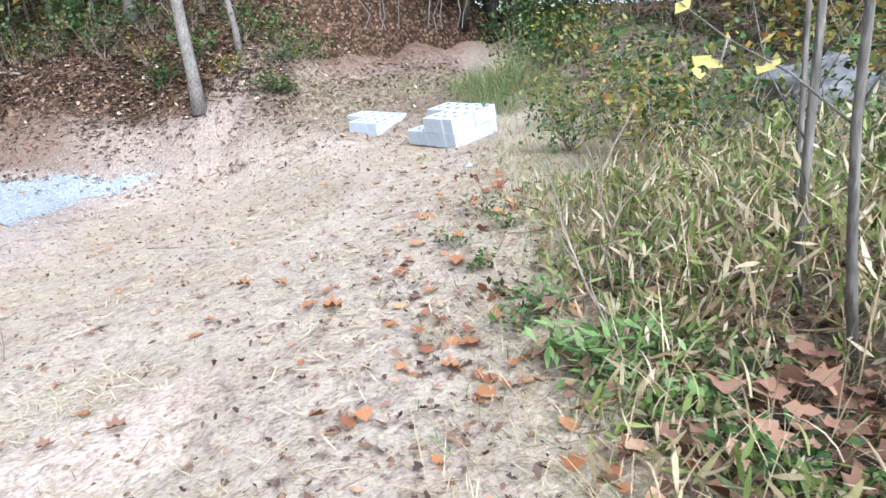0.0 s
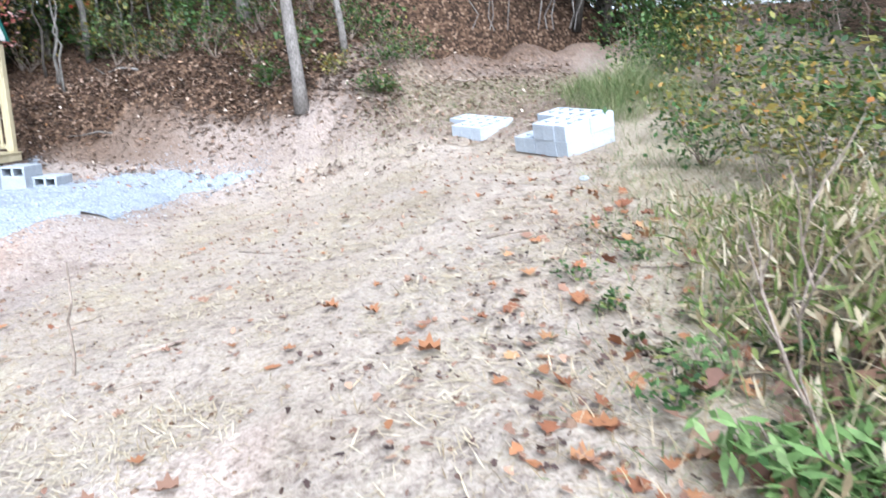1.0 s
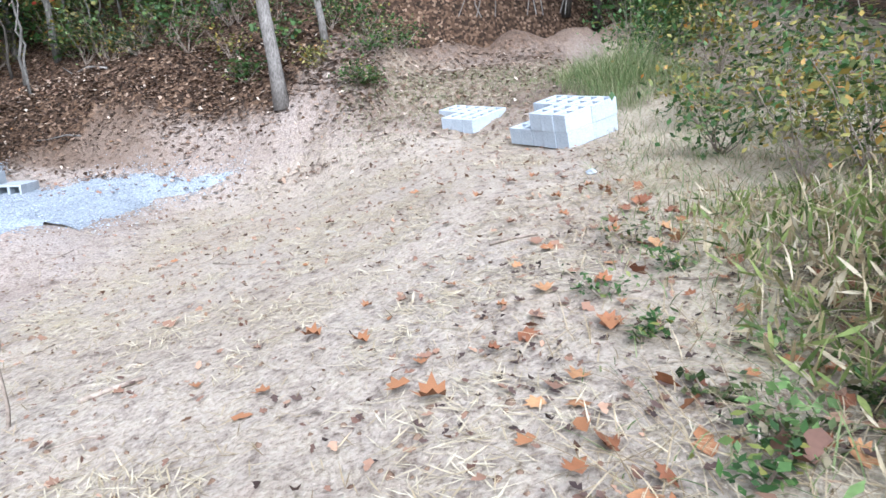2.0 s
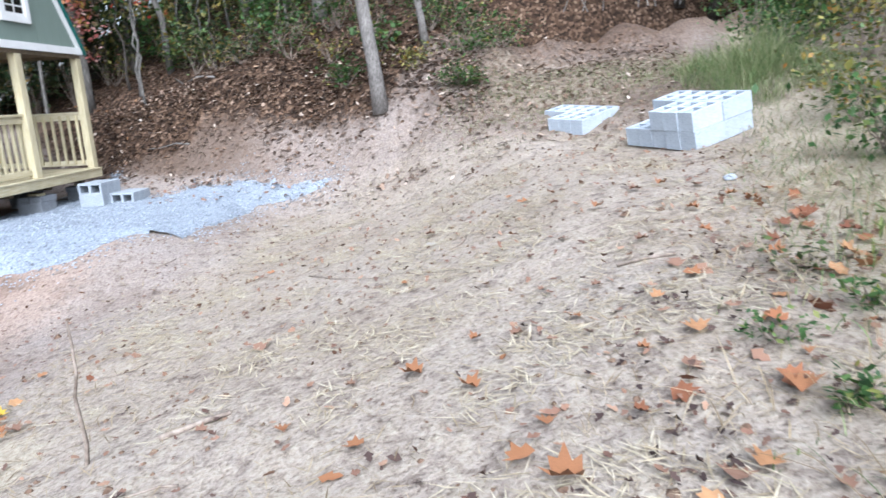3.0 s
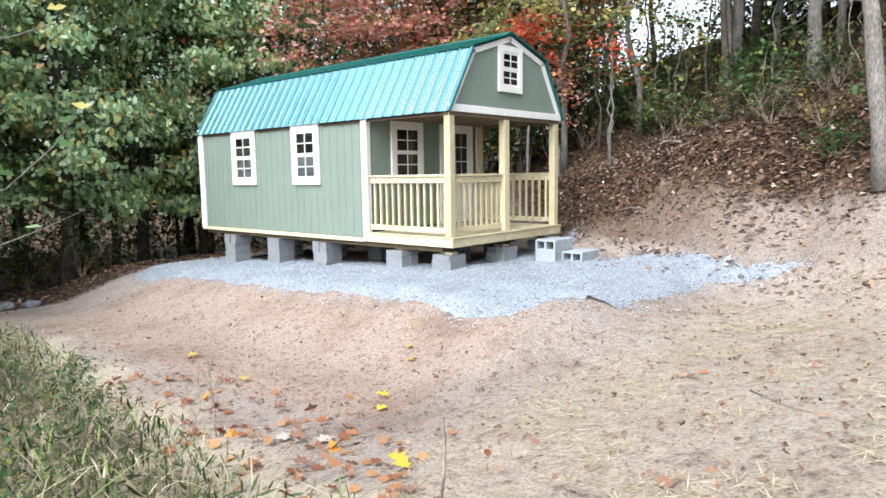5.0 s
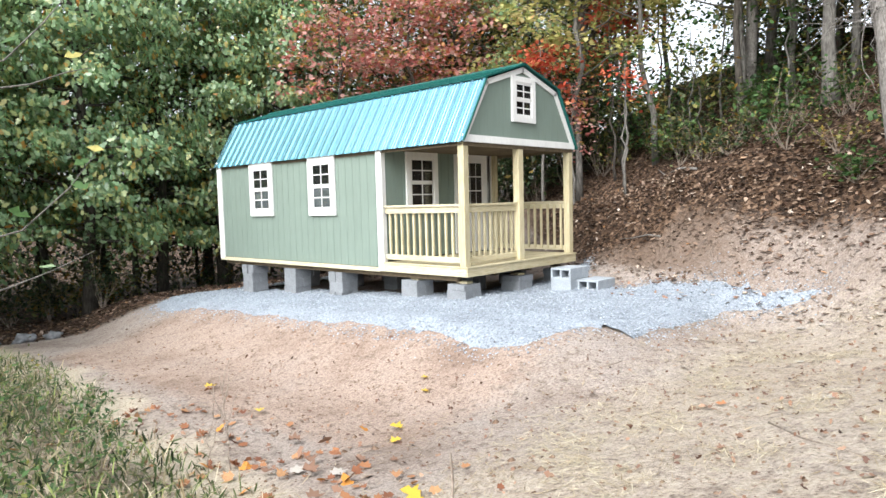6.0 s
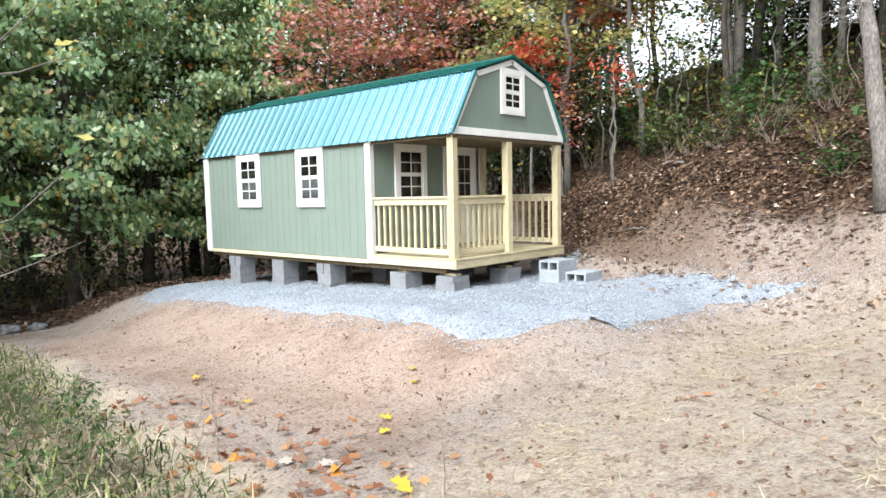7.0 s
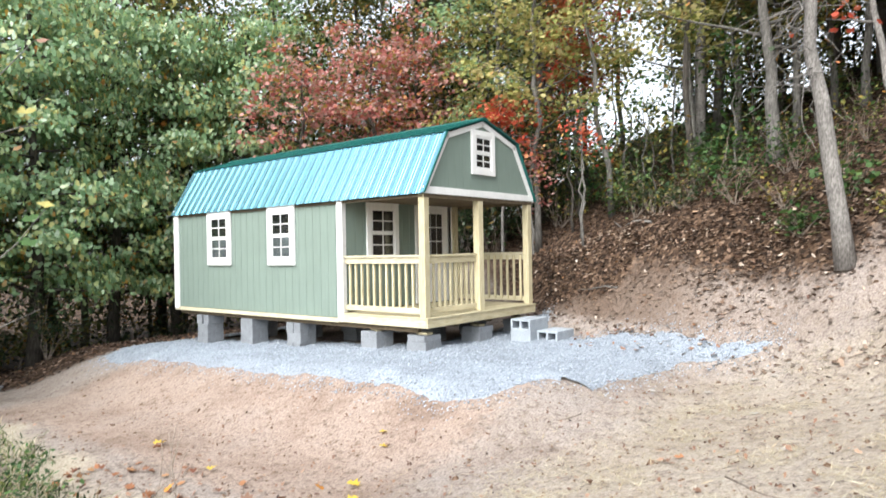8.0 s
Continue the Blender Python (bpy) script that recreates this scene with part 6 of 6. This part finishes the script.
for x, y, k in ((-4.41, -0.41, 9), (-4.88, -1.66, 9), (-5.24, -2.3, 9), (-4.8, -2.28, 8), (-4.81, -2.46, 4), (-4.87, -2.71, 9), (-4.7, -2.68, 8), (-4.8, -2.94, 3), (-4.38, -2.57, 3), (-4.27, -1.48, 4), (-5.09, -1.3, 9), (-3.89, -0.28, 5), (-3.75, 1.11, 5), (-3.65, -1.74, 9), (-5.13, -2.44, 9), (-5.17, -3.03, 7), (-6.07, 0.55, 9), (-5.78, -0.58, 9), (-5.01, -3.17, 0), (-5.32, -2.62, 0), (-4.6, -2.2, 4), (-4.5, -1.9, 3), (-4.95, -2.1, 7), (-4.91, -3.71, 5), (-4.99, -3.83, 5), (-4.68, -3.53, 9), (-4.89, -1.66, 9), (-4.15, -1.76, 3), (-4.79, -2.9, 9), (-3.53, -2.1, 5)):
    fallen(x, y, rng.uniform(0.12, 0.17), k, rng.uniform(0, 6.28)).location.z += 0.02
# leaves at the foot of the bank on the gravel
for i in range(60):
    y = rng.uniform(-4.2, -0.7)
    x = 2.42 - 0.10 * max(0.0, -1.5 - y) - abs(rng.gauss(0, 0.55)) + 0.15
    if math.hypot(x - 2.2, y + 0.7) > 0.6:
        ob = fallen(x, y, rng.uniform(0.06, 0.11), rng.choice((3, 4, 7, 0, 8)), rng.uniform(0, 6.28))
        ob.location.z += 0.045


# clods, stones and sticks
def lump(rng, r):
    bm = bmesh.new()
    bmesh.ops.create_icosphere(bm, subdivisions=3, radius=1.0)
    o = Vector((rng.uniform(0, 50), rng.uniform(0, 50), 0))
    for v in bm.verts:
        v.co *= r * (1 + 0.45 * noise.noise(v.co * 1.6 + o) + 0.2 * noise.noise(v.co * 4 + o))
        v.co.z *= 0.65
    me = bpy.data.meshes.new("lump")
    for f in bm.faces:
        f.smooth = True
    bm.to_mesh(me)
    bm.free()
    return me


rng = random.Random(29)
for x, y, r in ((-3.75, 8.79, 0.20), (-3.29, 8.58, 0.16), (-4.3, 8.9, 0.15)):
    me = lump(rng, r)
    me.materials.append(ROCK)
    solid("stone", me, None, "pale grey fieldstone at the edge of the wood", "stone", Matrix.Translation((x, y, rough_height(x, y) + 0.05)))
me = lump(rng, 0.045)
me.materials.append(NEWBLOCK)
solid("stone", me, None, "small white stone on the soil", "stone", Matrix.Translation((-3.576, -8.677, rough_height(-3.576, -8.677) + 0.015)))
for x, y, r, z in ((-5.3, -11.0, 0.50, 0.2), (-6.0, -10.9, 0.45, 0.2), (-4.6, -11.3, 0.45, 0.15), (-5.65, -11.1, 0.38, 0.72), (-6.7, -11.1, 0.44, 0.25), (-5.05, -11.3, 0.36, 0.70)):
    me = lump(rng, r)
    me.materials.append(ROCK)
    solid("boulder", me, None, "weathered grey boulder in the overgrown bank", "boulder", Matrix.Translation((x, y, rough_height(x, y) + z)), group="boulder pile")


def clods():
    rng = random.Random(37)
    s = Shape()
    base = [(1, 0, 0), (0.3, 0.9, 0), (-0.7, 0.6, 0), (-0.9, -0.3, 0), (-0.1, -1, 0), (0.8, -0.6, 0), (0.35, 0.2, 0.6), (-0.35, 0.1, 0.7), (0.05, -0.4, 0.55)]
    fs = [(0, 1, 6), (1, 7, 6), (1, 2, 7), (2, 3, 7), (3, 8, 7), (3, 4, 8), (4, 5, 8), (5, 6, 8), (5, 0, 6), (6, 7, 8)]
    n = 0
    while n < 4200:
        x, y = rng.uniform(-10.5, 4.0), rng.uniform(-9.6, 7.0)
        if wood_edge(x, y) > -0.3 or gravel_reach(x, y) > 0 or rng.random() > 0.25 + 1.2 * max(0, noise.noise((x * 0.9, y * 0.9, 15))):
            continue
        r = rng.uniform(0.008, 0.022) * (1.9 if rng.random() < 0.06 else 1)
        a = rng.uniform(0, 6.28)
        c, d = math.cos(a) * r, math.sin(a) * r
        z = rough_height(x, y)
        s.add([(x + (px * c - py * d) * rng.uniform(0.8, 1.2), y + (px * d + py * c) * rng.uniform(0.8, 1.2), z - 0.002 + pz * r * rng.uniform(0.7, 1.3)) for px, py, pz in base], fs)
        n += 1
    solid("soil_clods", s, CLOD, "small crumbly clods of clay on the yard", "soil", kind="stuff")


clods()


def stick(points, r, label="thin dry stick lying on the soil"):
    pts = [(x, y, rough_height(x, y) + r * 0.8) for x, y in points]
    return solid("stick", Shape().tube(pts, [r * (1 - 0.12 * i) for i in range(len(pts))], 6), TWIG, label, "stick", smooth_faces=True, group="sticks on the ground")


stick([(-2.9, -5.28), (-3.3, -5.6), (-3.6, -5.95), (-3.85, -6.3), (-4.05, -6.53)], 0.007)
stick([(-5.05, -7.55), (-5.03, -7.7), (-5.05, -7.86)], 0.012)
stick([(-5.83, -5.3), (-5.75, -5.45), (-5.7, -5.6)], 0.016)
stick([(3.0, -8.0), (3.05, -8.2), (3.08, -8.4)], 0.03, "short pale stick lying on the berm")
for i in range(16):
    x, y, a, l = rng.uniform(-8.5, -1.0), rng.uniform(-8.3, -3.0), rng.uniform(0, 6.28), rng.uniform(0.12, 0.4)
    stick([(x + math.cos(a + 0.15 * k) * l * k / 3, y + math.sin(a + 0.15 * k) * l * k / 3) for k in range(4)], rng.uniform(0.003, 0.008))
# fallen branches and roots on the bank
for pts, r in (([(5.0, -1.6, 1.9), (5.6, -1.0, 1.95), (6.3, -0.4, 2.1), (7.0, 0.1, 2.45)], 0.03), ([(3.6, -1.5, 0.55), (3.75, -1.2, 0.75), (3.9, -0.8, 0.72), (4.0, -0.5, 0.5)], 0.018)):
    q = [(x, y, max(z * 0 + rough_height(x, y) + 0.02 + 0.05 * (k % 2), -1)) for k, (x, y, z) in enumerate(pts)]
    solid("fallen_branch", Shape().tube(q, [r, r * 0.85, r * 0.6, r * 0.4], 6), PALEBARK, "fallen bare branch on the leafy slope", "branch", smooth_faces=True)
# fresh green fern at the verge
shrub("bright green fern at the edge of the cane", -8.1, -8.02, 0.26, 0.20, BRIGHTFERN, 501, 230, 0.10, [(0, 0), (0.13, 0.35), (0, 1), (-0.13, 0.35)], 8)
shrub("small green weed at the verge", -8.45, -8.05, 0.16, 0.2, BRIGHTFERN, 502, 120, 0.05, PLAIN_LEAF, 6)
shrub("small green weed on the soil", -6.2, -7.9, 0.12, 0.14, FERN, 503, 90, 0.035, PLAIN_LEAF, 5)
shrub("small green weed at the grass edge", -6.1, 0.6, 0.6, 0.12, FERN, 504, 140, 0.05, PLAIN_LEAF, 5)
for i, (x, y, h) in enumerate(((-5.64, 1.76, 0.5), (-5.3, 1.95, 0.55), (-4.95, 1.75, 0.35), (-5.76, 0.9, 0.5), (-6.0, 1.6, 0.6))):
    shrub("tall leafy green weed standing above the grass", x, y, h, 0.16, FERN if i % 2 else GREENCANE, 510 + i, 130, 0.075, LANCE, 5)
for i in range(22):
    x, y = -8.0 + rng.uniform(-0.7, 3.4), -8.1 + rng.uniform(-0.35, 0.25)
    if right_brush(x, y) > -0.35:
        shrub("small green weed at the verge of the path", x, y, rng.uniform(0.08, 0.2), rng.uniform(0.08, 0.18), (FERN, BRIGHTFERN, GREENCANE)[i % 3], 530 + i, 90, 0.045, PLAIN_LEAF, 5)
